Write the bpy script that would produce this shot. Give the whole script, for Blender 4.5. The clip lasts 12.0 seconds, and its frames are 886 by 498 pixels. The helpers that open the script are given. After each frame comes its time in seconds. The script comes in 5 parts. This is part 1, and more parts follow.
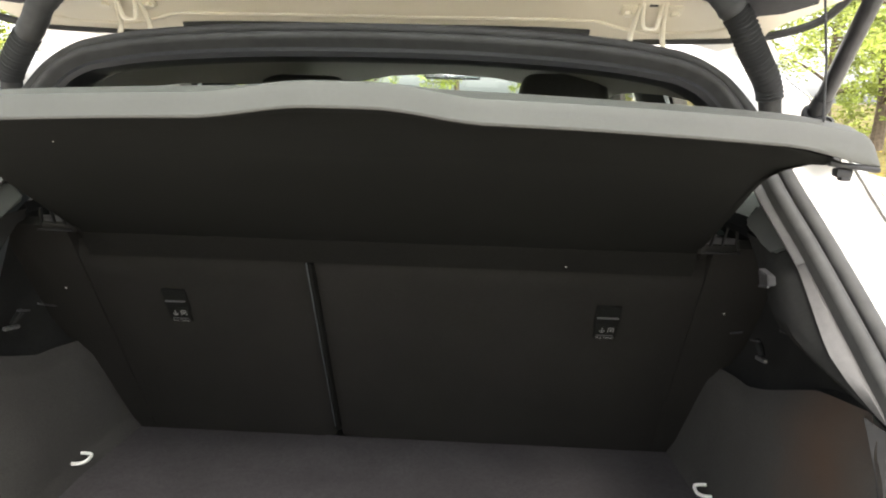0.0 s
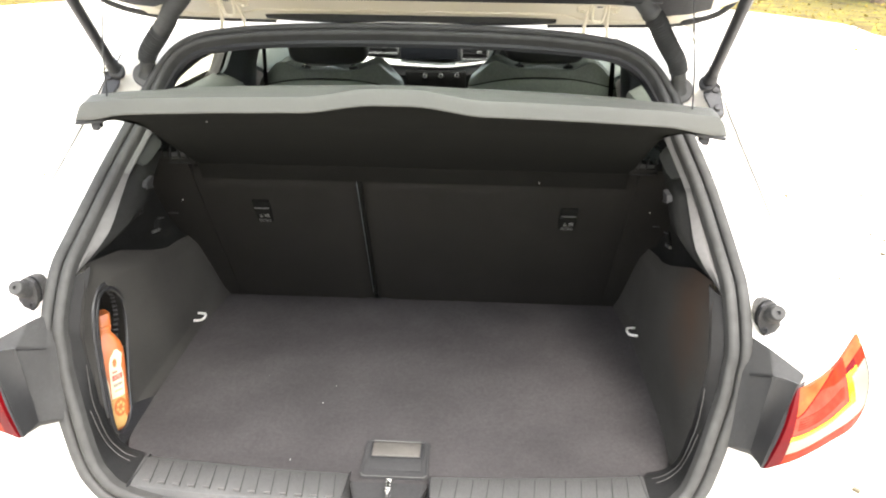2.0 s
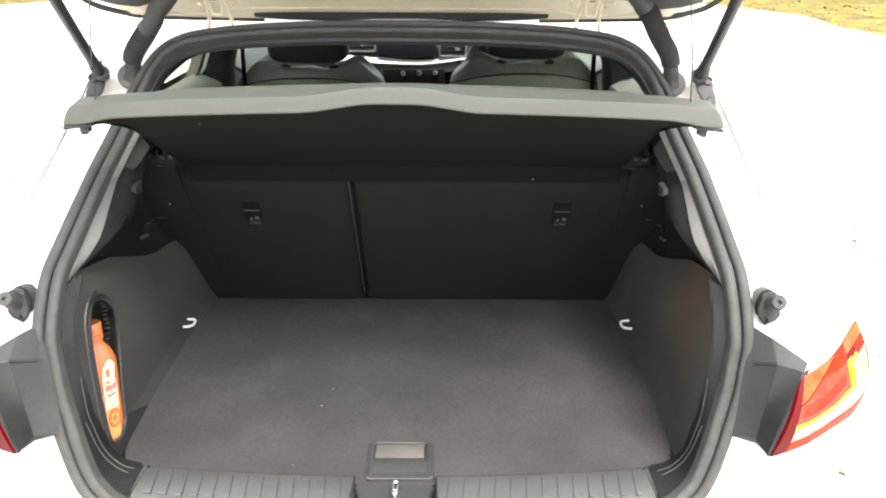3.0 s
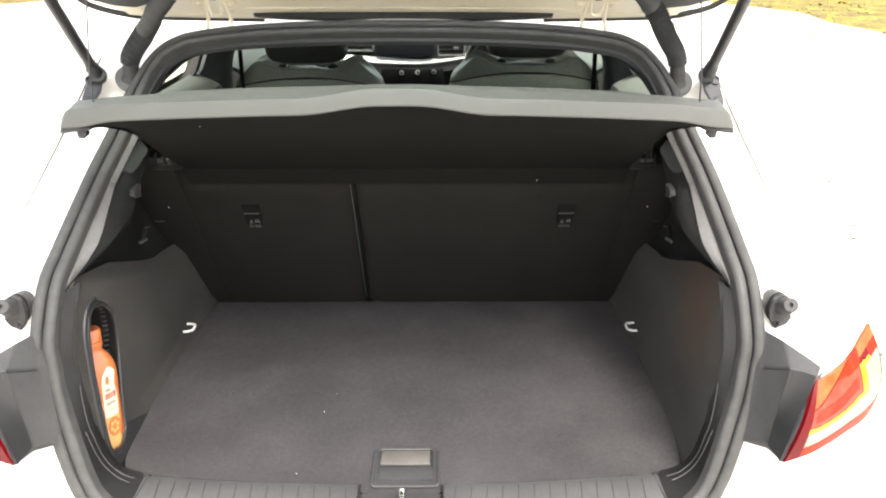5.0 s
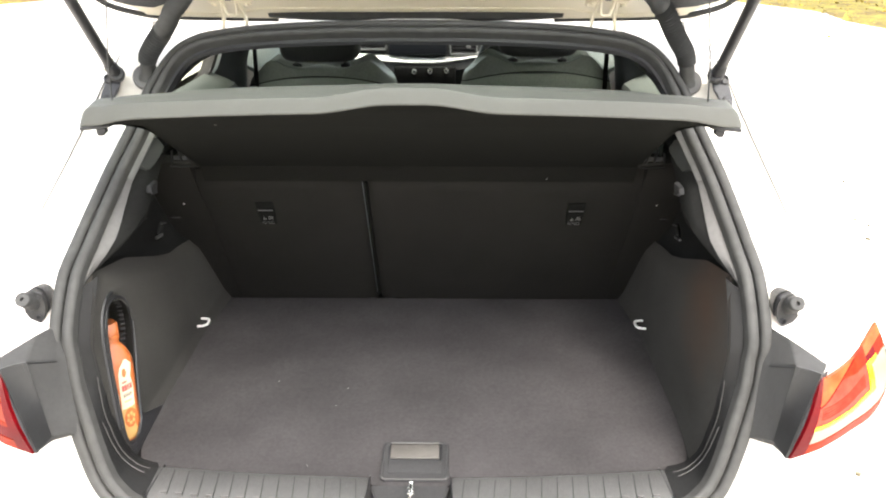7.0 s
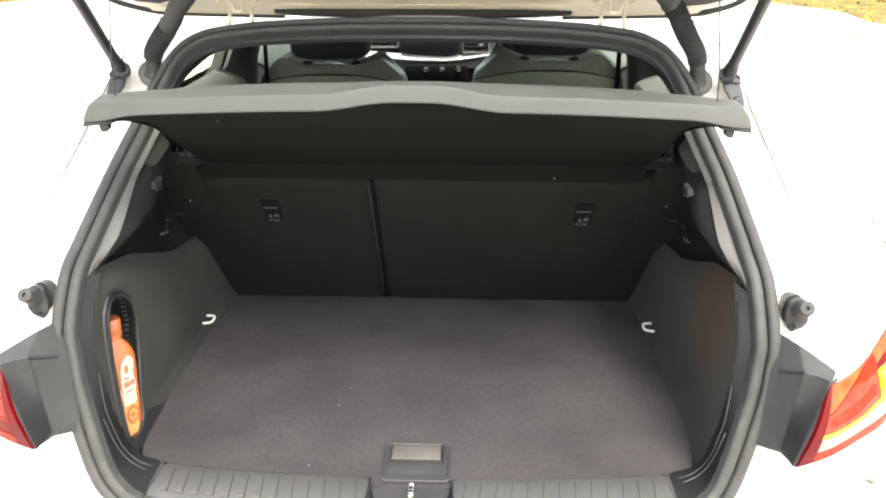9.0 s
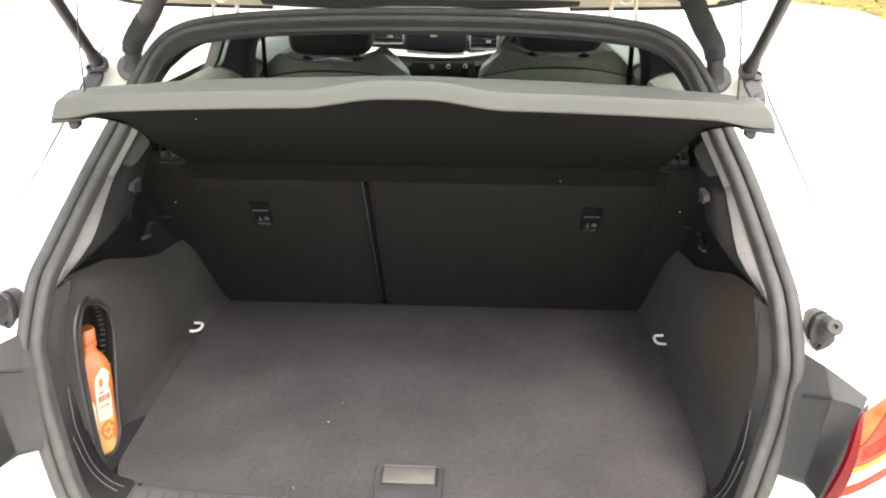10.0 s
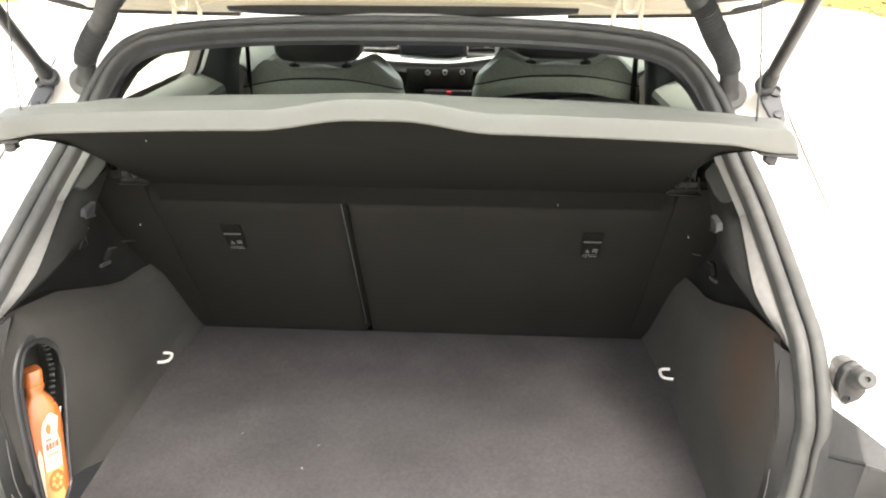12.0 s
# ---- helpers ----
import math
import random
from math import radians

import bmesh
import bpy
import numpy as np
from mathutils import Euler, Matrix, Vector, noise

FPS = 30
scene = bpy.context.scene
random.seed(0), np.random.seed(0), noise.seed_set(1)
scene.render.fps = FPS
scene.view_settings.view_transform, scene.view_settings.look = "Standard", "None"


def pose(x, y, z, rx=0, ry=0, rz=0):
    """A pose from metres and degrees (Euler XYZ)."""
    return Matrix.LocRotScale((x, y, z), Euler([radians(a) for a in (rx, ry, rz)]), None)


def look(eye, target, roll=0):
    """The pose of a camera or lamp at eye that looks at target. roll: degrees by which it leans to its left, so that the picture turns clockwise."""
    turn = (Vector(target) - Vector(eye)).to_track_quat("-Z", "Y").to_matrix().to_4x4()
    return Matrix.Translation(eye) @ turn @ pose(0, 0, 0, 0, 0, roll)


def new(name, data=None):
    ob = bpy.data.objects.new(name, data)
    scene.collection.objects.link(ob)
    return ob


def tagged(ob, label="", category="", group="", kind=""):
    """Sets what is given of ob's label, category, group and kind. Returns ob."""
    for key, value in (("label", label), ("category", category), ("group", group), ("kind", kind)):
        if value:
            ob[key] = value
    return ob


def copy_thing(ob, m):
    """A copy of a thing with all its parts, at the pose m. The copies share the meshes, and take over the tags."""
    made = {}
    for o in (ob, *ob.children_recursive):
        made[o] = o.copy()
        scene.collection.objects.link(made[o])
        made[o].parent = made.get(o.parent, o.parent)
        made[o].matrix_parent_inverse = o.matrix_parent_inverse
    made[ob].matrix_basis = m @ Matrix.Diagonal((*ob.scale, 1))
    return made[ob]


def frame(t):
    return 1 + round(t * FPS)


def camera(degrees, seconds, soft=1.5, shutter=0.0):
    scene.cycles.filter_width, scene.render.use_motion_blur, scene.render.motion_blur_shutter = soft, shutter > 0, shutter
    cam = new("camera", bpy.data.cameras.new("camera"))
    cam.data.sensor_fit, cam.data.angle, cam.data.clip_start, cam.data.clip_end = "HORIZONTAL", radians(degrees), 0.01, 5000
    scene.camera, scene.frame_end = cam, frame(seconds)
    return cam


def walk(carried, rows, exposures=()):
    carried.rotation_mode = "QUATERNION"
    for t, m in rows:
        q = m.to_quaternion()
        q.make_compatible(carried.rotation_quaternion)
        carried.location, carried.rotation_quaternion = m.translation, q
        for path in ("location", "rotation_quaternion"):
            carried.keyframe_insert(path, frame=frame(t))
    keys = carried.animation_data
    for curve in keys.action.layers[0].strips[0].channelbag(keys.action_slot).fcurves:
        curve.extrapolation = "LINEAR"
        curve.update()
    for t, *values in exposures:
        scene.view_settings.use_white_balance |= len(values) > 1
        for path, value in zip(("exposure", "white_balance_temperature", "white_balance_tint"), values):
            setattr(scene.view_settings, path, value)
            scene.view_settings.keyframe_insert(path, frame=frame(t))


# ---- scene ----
from mathutils.bvhtree import BVHTree

cam = camera(63.1, 12.0, soft=2.0)
PATH = [
    (0, (0.145, -0.802, 1.32), (0.043, 1.15, 0.898), 1.4),
    (0.1, (0.145, -0.813, 1.358), (0.025, 1.11, 0.821), 1.2),
    (0.2, (0.152, -0.832, 1.384), (0.008, 1.057, 0.742), 1.1),
    (0.3, (0.155, -0.855, 1.409), (-0.004, 1.005, 0.69), 1.0),
    (0.4, (0.156, -0.884, 1.426), (-0.013, 0.963, 0.677), 1.1),
    (0.5, (0.137, -0.917, 1.436), (-0.012, 0.932, 0.69), 1.3),
    (1, (0.159, -1.054, 1.527), (0.007, 0.777, 0.736), 1.1),
    (1.5, (0.16, -1.164, 1.548), (0.052, 0.667, 0.75), 1.0),
    (2, (0.132, -1.23, 1.553), (0.056, 0.604, 0.76), 0.8),
    (2.5, (0.087, -1.23, 1.553), (0.064, 0.604, 0.755), 0.6),
    (3, (0.08, -1.221, 1.55), (0.084, 0.613, 0.751), 0.3),
    (5, (0.064, -1.198, 1.55), (0.079, 0.634, 0.747), 0.1),
    (5.5, (0.063, -1.211, 1.549), (0.071, 0.621, 0.747), 0.0),
    (6, (0.062, -1.216, 1.552), (0.062, 0.615, 0.747), 0.0),
    (6.5, (0.066, -1.218, 1.554), (0.057, 0.613, 0.748), 0.0),
    (7, (0.068, -1.216, 1.555), (0.049, 0.614, 0.748), 0.0),
    (9, (0.087, -1.202, 1.551), (0.028, 0.625, 0.741), 0.1),
    (9.5, (0.096, -1.181, 1.546), (0.021, 0.646, 0.736), 0.1),
    (10, (0.111, -1.11, 1.528), (0.02, 0.715, 0.715), 0.1),
    (10.5, (0.135, -0.993, 1.518), (0.043, 0.831, 0.701), 0.1),
    (11, (0.12, -0.887, 1.502), (0.023, 0.936, 0.686), 0.1),
    (11.5, (0.133, -0.856, 1.503), (0.034, 0.967, 0.688), 0.1),
    (12, (0.136, -0.975, 1.525), (0.035, 0.851, 0.714), 0.1),
]
EXPOSURES = [(0, 2.5, 6650, 10), (0.5, 3.38, 6650, 10), (1.0, 3.35, 6650, 10), (1.5, 3.08, 6600, 10), (2.5, 2.79, 6600, 10), (9.5, 2.79, 6680, 10), (10.5, 3.05, 6900, 10),
             (11, 3.36, 7050, 10), (11.5, 3.45, 7050, 10), (12, 3.28, 6900, 10)]
walk(cam, [(t, look(eye, target, roll)) for t, eye, target, roll in PATH], EXPOSURES)

# ---- sky and sun ----
world = bpy.data.worlds.new("world")
scene.world = world
world.use_nodes = True
wn = world.node_tree.nodes
sky = wn.new("ShaderNodeTexSky")
sky.sky_type, sky.sun_disc = "NISHITA", False
sky.sun_elevation, sky.sun_rotation = radians(60), radians(158)
sky.air_density, sky.dust_density, sky.ozone_density = 0.9, 3.0, 0.4
pale = wn.new("ShaderNodeHueSaturation")
pale.inputs["Saturation"].default_value = 0.22
world.node_tree.links.new(sky.outputs[0], pale.inputs["Color"])
world.node_tree.links.new(pale.outputs[0], wn["Background"].inputs[0])
wn["Background"].inputs[1].default_value = 0.15
sun_data = bpy.data.lights.new("sun", "SUN")
sun_data.energy, sun_data.angle, sun_data.color = 1.2, radians(25), (1.0, 0.93, 0.84)
sun = new("sun", sun_data)
sun.matrix_world = look((1.6, -3.9, 7.4), (0, 0, 0))


# ---- materials ----
def material(name, color, rough=0.6, metal=0.0, grain=0.0, scale=40.0, bump=0.0, bump_scale=300.0, stain=0.0, stain_scale=3.0,
             coat=0.0, spec=0.5):
    """Principled surface with two scales of variation in its colour, and fine relief."""
    m = bpy.data.materials.new(name)
    m.use_nodes = True
    n, l = m.node_tree.nodes, m.node_tree.links
    b = n["Principled BSDF"]
    b.inputs["Roughness"].default_value, b.inputs["Metallic"].default_value = rough, metal
    b.inputs["Coat Weight"].default_value, b.inputs["Specular IOR Level"].default_value = coat, spec
    b.inputs["Base Color"].default_value = (*color, 1)
    tex = n.new("ShaderNodeTexCoord")
    last = None
    for amount, size, detail in ((grain, scale, 4), (stain, stain_scale, 3)):
        if not amount:
            continue
        noise_node = n.new("ShaderNodeTexNoise")
        noise_node.inputs["Scale"].default_value, noise_node.inputs["Detail"].default_value = size, detail
        l.new(tex.outputs["Object"], noise_node.inputs["Vector"])
        ramp = n.new("ShaderNodeMapRange")
        ramp.inputs["From Min"].default_value, ramp.inputs["From Max"].default_value = 0.3, 0.7
        ramp.inputs["To Min"].default_value, ramp.inputs["To Max"].default_value = 1 - amount, 1 + amount
        l.new(noise_node.outputs["Fac"], ramp.inputs["Value"])
        mix = n.new("ShaderNodeVectorMath")
        mix.operation = "MULTIPLY"
        if last is None:
            mix.inputs[0].default_value = color
        else:
            l.new(last, mix.inputs[0])
        l.new(ramp.outputs[0], mix.inputs[1])
        last = mix.outputs[0]
    if last is not None:
        l.new(last, b.inputs["Base Color"])
    if bump:
        noise_node = n.new("ShaderNodeTexNoise")
        noise_node.inputs["Scale"].default_value, noise_node.inputs["Detail"].default_value = bump_scale, 3
        l.new(tex.outputs["Object"], noise_node.inputs["Vector"])
        bn = n.new("ShaderNodeBump")
        bn.inputs["Strength"].default_value, bn.inputs["Distance"].default_value = bump, 0.002
        l.new(noise_node.outputs["Fac"], bn.inputs["Height"])
        l.new(bn.outputs[0], b.inputs["Normal"])
    return m


def clear_glass(name, tint, gloss):
    m = bpy.data.materials.new(name)
    m.use_nodes = True
    n, l = m.node_tree.nodes, m.node_tree.links
    n.remove(n["Principled BSDF"])
    t, g, mix, fr = n.new("ShaderNodeBsdfTransparent"), n.new("ShaderNodeBsdfGlossy"), n.new("ShaderNodeMixShader"), n.new("ShaderNodeLayerWeight")
    t.inputs[0].default_value, g.inputs["Roughness"].default_value = (*tint, 1), 0.02
    grazing = n.new("ShaderNodeMapRange")
    fr.inputs["Blend"].default_value = 0.15
    grazing.inputs["To Min"].default_value, grazing.inputs["To Max"].default_value = gloss, 0.6
    l.new(fr.outputs["Facing"], grazing.inputs["Value"])
    l.new(grazing.outputs[0], mix.inputs[0])
    l.new(t.outputs[0], mix.inputs[1])
    l.new(g.outputs[0], mix.inputs[2])
    l.new(mix.outputs[0], n["Material Output"].inputs[0])
    return m


PAINT = material("white_car_paint", (0.68, 0.655, 0.605), 0.25, coat=1.0, stain=0.03, stain_scale=4)
# same white paint, with warm ground bounce mixed into its colour
GATE_BOUNCE_PAINT = material("white_paint_warm_bounce", (0.66, 0.60, 0.47), 0.35, coat=0.5, stain=0.04, stain_scale=5)
RUBBER = material("black_rubber", (0.0385, 0.0386, 0.0376), 0.62, grain=0.14, scale=60, bump=0.12, bump_scale=500, spec=0.28, stain=0.12, stain_scale=10)
FLOCK = material("boot_carpet", (0.0430, 0.0402, 0.0414), 0.95, grain=0.15, scale=160, bump=0.9, bump_scale=1200, stain=0.17, stain_scale=8, spec=0.15)
SIDE_FELT = material("side_felt", (0.0485, 0.0466, 0.0435), 0.95, grain=0.22, scale=500, bump=0.8, bump_scale=1600, stain=0.12, stain_scale=6, spec=0.12)
SIDE_BROWNED = material("side_felt_browned", (0.0485, 0.0466, 0.0435), 0.95, grain=0.22, scale=500, bump=0.8, bump_scale=1600, stain=0.12, stain_scale=6, spec=0.12)


def brown_patch(m, at, reach, color):
    """A brownish patch, with ragged edges, round a place on the felt."""
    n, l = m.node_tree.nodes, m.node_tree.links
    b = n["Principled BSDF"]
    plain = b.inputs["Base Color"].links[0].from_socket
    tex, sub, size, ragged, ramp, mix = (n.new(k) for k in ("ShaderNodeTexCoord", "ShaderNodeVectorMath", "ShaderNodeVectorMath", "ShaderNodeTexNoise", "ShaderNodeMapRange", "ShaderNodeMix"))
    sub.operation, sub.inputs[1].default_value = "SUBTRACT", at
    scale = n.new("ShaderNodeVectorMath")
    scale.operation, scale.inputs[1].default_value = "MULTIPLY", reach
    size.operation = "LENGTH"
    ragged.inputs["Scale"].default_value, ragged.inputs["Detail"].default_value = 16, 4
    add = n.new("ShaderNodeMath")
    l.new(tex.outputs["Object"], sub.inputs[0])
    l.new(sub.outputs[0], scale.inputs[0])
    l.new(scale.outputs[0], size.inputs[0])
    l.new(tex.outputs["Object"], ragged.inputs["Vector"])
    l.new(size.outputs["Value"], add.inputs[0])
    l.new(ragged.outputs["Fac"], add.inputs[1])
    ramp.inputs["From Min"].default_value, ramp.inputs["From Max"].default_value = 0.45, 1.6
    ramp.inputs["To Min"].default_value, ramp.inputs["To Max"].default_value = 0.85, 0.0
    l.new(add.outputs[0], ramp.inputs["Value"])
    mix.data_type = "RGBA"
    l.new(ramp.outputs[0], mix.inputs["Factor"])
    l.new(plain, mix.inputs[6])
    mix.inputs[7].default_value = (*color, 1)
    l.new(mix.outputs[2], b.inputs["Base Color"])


brown_patch(SIDE_BROWNED, (0.547, -0.02, 0.935), (0, 8.0, 6.0), (0.068, 0.044, 0.031))
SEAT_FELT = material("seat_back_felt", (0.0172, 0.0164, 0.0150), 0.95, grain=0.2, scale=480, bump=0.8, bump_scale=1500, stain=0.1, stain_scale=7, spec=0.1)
# seat felt again, its colour lowered for the shade under the shelf
FLAP_SHADED_FELT = material("flap_felt_shaded", (0.0090, 0.0088, 0.0079), 0.95, grain=0.2, scale=480, bump=0.8, bump_scale=1500, stain=0.1, stain_scale=7, spec=0.1)
PLASTIC = material("grained_black_plastic", (0.030, 0.030, 0.031), 0.72, grain=0.1, scale=200, bump=0.35, bump_scale=900, stain=0.1, stain_scale=9, spec=0.15)
HOUSING = material("lamp_housing_plastic", (0.043, 0.043, 0.043), 0.6, grain=0.08, scale=160, bump=0.3, bump_scale=800, stain=0.12, stain_scale=14, spec=0.25)
LAMP_SIDE = material("dark_lamp_side", (0.020, 0.0205, 0.0215), 0.35, grain=0.08, scale=120, stain=0.2, stain_scale=20, spec=0.35)
LINING_DARK = material("dark_lining_plastic", (0.0150, 0.0151, 0.0147), 0.9, grain=0.1, scale=200, bump=0.35, bump_scale=900, stain=0.15, stain_scale=12, spec=0.03)
CORNER_PLASTIC = material("corner_trim_plastic", (0.0112, 0.0112, 0.0114), 0.62, grain=0.1, scale=200, bump=0.25, bump_scale=900, stain=0.1, stain_scale=9, spec=0.14)
DARK_PLASTIC = material("deep_black_plastic", (0.014, 0.0142, 0.0158), 0.5, grain=0.1, scale=150, bump=0.3, bump_scale=900)
GREY_PLASTIC = material("dark_grey_plastic", (0.055, 0.054, 0.053), 0.5, grain=0.08, scale=160, bump=0.35, bump_scale=800, stain=0.08, stain_scale=12)
SILL_PLASTIC = material("sill_plastic", (0.050, 0.050, 0.050), 0.5, grain=0.1, scale=160, bump=0.35, bump_scale=900, stain=0.12, stain_scale=14)
PILLAR_GREY = material("light_grey_pillar_trim", (0.082, 0.080, 0.079), 0.65, grain=0.06, scale=120, bump=0.25, bump_scale=700, stain=0.08, stain_scale=8, spec=0.25)
SHELF_TOP = material("shelf_grey_plastic", (0.0600, 0.0612, 0.0552), 0.6, grain=0.03, scale=220, bump=0.2, bump_scale=1000, stain=0.06, stain_scale=7)
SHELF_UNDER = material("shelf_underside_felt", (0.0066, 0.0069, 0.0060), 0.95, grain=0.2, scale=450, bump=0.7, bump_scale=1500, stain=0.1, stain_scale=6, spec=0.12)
LEATHER = material("black_leather", (0.030, 0.033, 0.032), 0.46, grain=0.1, scale=120, bump=0.3, bump_scale=420, stain=0.08, stain_scale=9)
LEATHER_GREY = material("grey_leather_band", (0.40, 0.445, 0.400), 0.5, grain=0.1, scale=120, bump=0.3, bump_scale=420)
FOOT_GREY = material("grey_green_foot_plastic", (0.0165, 0.0185, 0.0175), 0.8, grain=0.06, scale=120, bump=0.2, bump_scale=700, stain=0.1, stain_scale=20)
VENT_GREY = material("grey_vent_plastic", (0.13, 0.135, 0.135), 0.45, grain=0.04, scale=90)
SEAT_LEATHER = material("soft_grey_black_leather", (0.250, 0.278, 0.254), 0.5, grain=0.1, scale=120, bump=0.3, bump_scale=420, stain=0.08, stain_scale=9)
SEAT_DARK = material("seat_back_panel", (0.013, 0.0135, 0.0145), 0.6, grain=0.1, scale=100, bump=0.2, bump_scale=400)
HEADLINER = material("headliner", (0.36, 0.36, 0.34), 0.9, grain=0.1, scale=300, bump=0.3, bump_scale=900)
CHROME = material("brushed_chrome", (0.75, 0.75, 0.74), 0.25, metal=1.0, grain=0.05, scale=80)
HOOK_WHITE = material("galvanised_hook", (0.78, 0.77, 0.74), 0.35, metal=0.2, grain=0.05, scale=80)
HEADREST = material("dark_headrest_leather", (0.050, 0.053, 0.055), 0.5, grain=0.1, scale=120, bump=0.3, bump_scale=420, stain=0.08, stain_scale=9)
PILLAR_DARK = material("blue_grey_pillar_plastic", (0.068, 0.077, 0.083), 0.6, grain=0.06, scale=120, bump=0.2, bump_scale=700, stain=0.05, stain_scale=8)
SILVER = material("satin_silver_trim", (0.42, 0.43, 0.43), 0.4, metal=0.0, grain=0.03, scale=60)
STEEL = material("dark_steel", (0.05, 0.05, 0.052), 0.35, metal=0.6, grain=0.1, scale=90)
SCREEN = material("screen_glass", (0.009, 0.010, 0.012), 0.3, spec=0.10)
STRIP_SILVER = material("pale_silver_strip", (0.66, 0.67, 0.66), 0.35, grain=0.03, scale=60)
GRIP_GREY = material("warm_grey_grip_plastic", (0.080, 0.075, 0.069), 0.42, grain=0.08, scale=140, bump=0.25, bump_scale=800, stain=0.15, stain_scale=25)
LAMP_RED = material("red_lamp_lens", (0.075, 0.0012, 0.003), 0.25, spec=0.12, stain=0.2, stain_scale=20)
LAMP_ORANGE = material("orange_red_lamp_lens", (0.185, 0.0125, 0.0025), 0.25, spec=0.12, grain=0.3, scale=45, stain=0.25, stain_scale=14)
LAMP_MAIN = material("pinkish_red_lamp_lens", (0.20, 0.030, 0.018), 0.25, spec=0.15, grain=0.25, scale=60, stain=0.2, stain_scale=14)
LAMP_PALE = material("pale_orange_lamp_lens", (0.26, 0.050, 0.014), 0.25, spec=0.15, grain=0.3, scale=45, stain=0.25, stain_scale=18)
LAMP_AMBER = material("amber_lamp_lens", (0.55, 0.32, 0.002), 0.2, coat=0.25, grain=0.05, scale=60)
LAMP_CLEAR = material("clear_lamp_lens", (0.150, 0.146, 0.112), 0.25, coat=0.2, stain=0.06, stain_scale=25)
ORANGE = material("orange_bottle_plastic", (0.36, 0.10, 0.026), 0.35, grain=0.05, scale=40, stain=0.06, stain_scale=15, coat=0.2)
LABEL_CREAM = material("cream_label", (0.52, 0.45, 0.33), 0.45, grain=0.03, scale=50)
LABEL_TAN = material("tan_label", (0.42, 0.25, 0.09), 0.45, grain=0.08, scale=70)
LABEL_RED = material("red_print", (0.62, 0.06, 0.05), 0.5, grain=0.04, scale=50)
LABEL_DARK = material("dark_print", (0.14, 0.12, 0.10), 0.5, grain=0.04, scale=50)
PRINT_WHITE = material("white_print", (0.13, 0.13, 0.125), 0.6, grain=0.05, scale=60)
PRINT_DIM = material("grey_print", (0.06, 0.06, 0.06), 0.6, grain=0.05, scale=60)
LINT = material("pale_lint", (0.75, 0.74, 0.72), 0.9, grain=0.05, scale=60)
BULB_RED = material("red_button", (0.75, 0.03, 0.04), 0.4, grain=0.03, scale=80)
CONCRETE = material("pale_concrete", (0.52, 0.495, 0.445), 0.9, grain=0.12, scale=25, bump=0.6, bump_scale=90, stain=0.12, stain_scale=0.6)
GRASS_GROUND = material("leaf_strewn_verge", (0.088, 0.064, 0.014), 0.95, bump=1.0, bump_scale=40)


def mottle(m, scale, stops):
    """Patches of grass, moss and rotting leaves, in several tones."""
    n, l = m.node_tree.nodes, m.node_tree.links
    tex, patch, ramp = n.new("ShaderNodeTexCoord"), n.new("ShaderNodeTexNoise"), n.new("ShaderNodeValToRGB")
    patch.inputs["Scale"].default_value, patch.inputs["Detail"].default_value, patch.inputs["Roughness"].default_value = scale, 9, 0.72
    l.new(tex.outputs["Object"], patch.inputs["Vector"])
    l.new(patch.outputs["Fac"], ramp.inputs["Fac"])
    while len(ramp.color_ramp.elements) < len(stops):
        ramp.color_ramp.elements.new(0.5)
    for e, (at, color) in zip(ramp.color_ramp.elements, stops):
        e.position, e.color = at, (*color, 1)
    l.new(ramp.outputs["Color"], n["Principled BSDF"].inputs["Base Color"])


mottle(GRASS_GROUND, 1.6, ((0.34, (0.035, 0.022, 0.004)), (0.44, (0.075, 0.048, 0.006)), (0.50, (0.100, 0.080, 0.006)), (0.57, (0.120, 0.105, 0.007)), (0.66, (0.22, 0.185, 0.022))))
BARK = material("bark", (0.10, 0.075, 0.05), 0.9, grain=0.35, scale=14, bump=0.8, bump_scale=30)
LEAF = material("yellow_green_leaf", (0.22, 0.27, 0.028), 0.6, stain=0.5, stain_scale=1.2, grain=0.4, scale=7)
LEAF_FALLEN = material("fallen_leaf", (0.27, 0.19, 0.022), 0.8, grain=0.5, scale=4)


def per_leaf(m, low, high):
    """Each leaf of the joined litter gets its own shade."""
    n, l = m.node_tree.nodes, m.node_tree.links
    geo, ramp, mix = n.new("ShaderNodeNewGeometry"), n.new("ShaderNodeMapRange"), n.new("ShaderNodeVectorMath")
    mix.operation = "MULTIPLY"
    ramp.inputs["To Min"].default_value, ramp.inputs["To Max"].default_value = low, high
    b = n["Principled BSDF"]
    l.new(geo.outputs["Random Per Island"], ramp.inputs["Value"])
    l.new(b.inputs["Base Color"].links[0].from_socket, mix.inputs[0])
    l.new(ramp.outputs[0], mix.inputs[1])
    l.new(mix.outputs[0], b.inputs["Base Color"])


per_leaf(LEAF_FALLEN, 0.35, 1.35)
GRIT = material("dark_grit", (0.13, 0.11, 0.07), 0.9, grain=0.4, scale=9)
TYRE = material("tyre_rubber", (0.02, 0.02, 0.02), 0.85, grain=0.1, scale=60, bump=0.4, bump_scale=120)
GLASS = clear_glass("window_glass", (0.82, 0.92, 0.86), 0.05)
DOOR_GLASS = clear_glass("tinted_door_glass", (0.66, 0.68, 0.58), 0.05)
SEAM_GREY = material("grey_sealant", (0.11, 0.105, 0.095), 0.7, grain=0.05, scale=60)
DOOR_GREY = material("grey_green_door_trim", (0.125, 0.142, 0.130), 0.55, grain=0.08, scale=120, bump=0.3, bump_scale=420)
MIRROR = material("mirror_glass", (0.85, 0.85, 0.85), 0.03, metal=1.0)


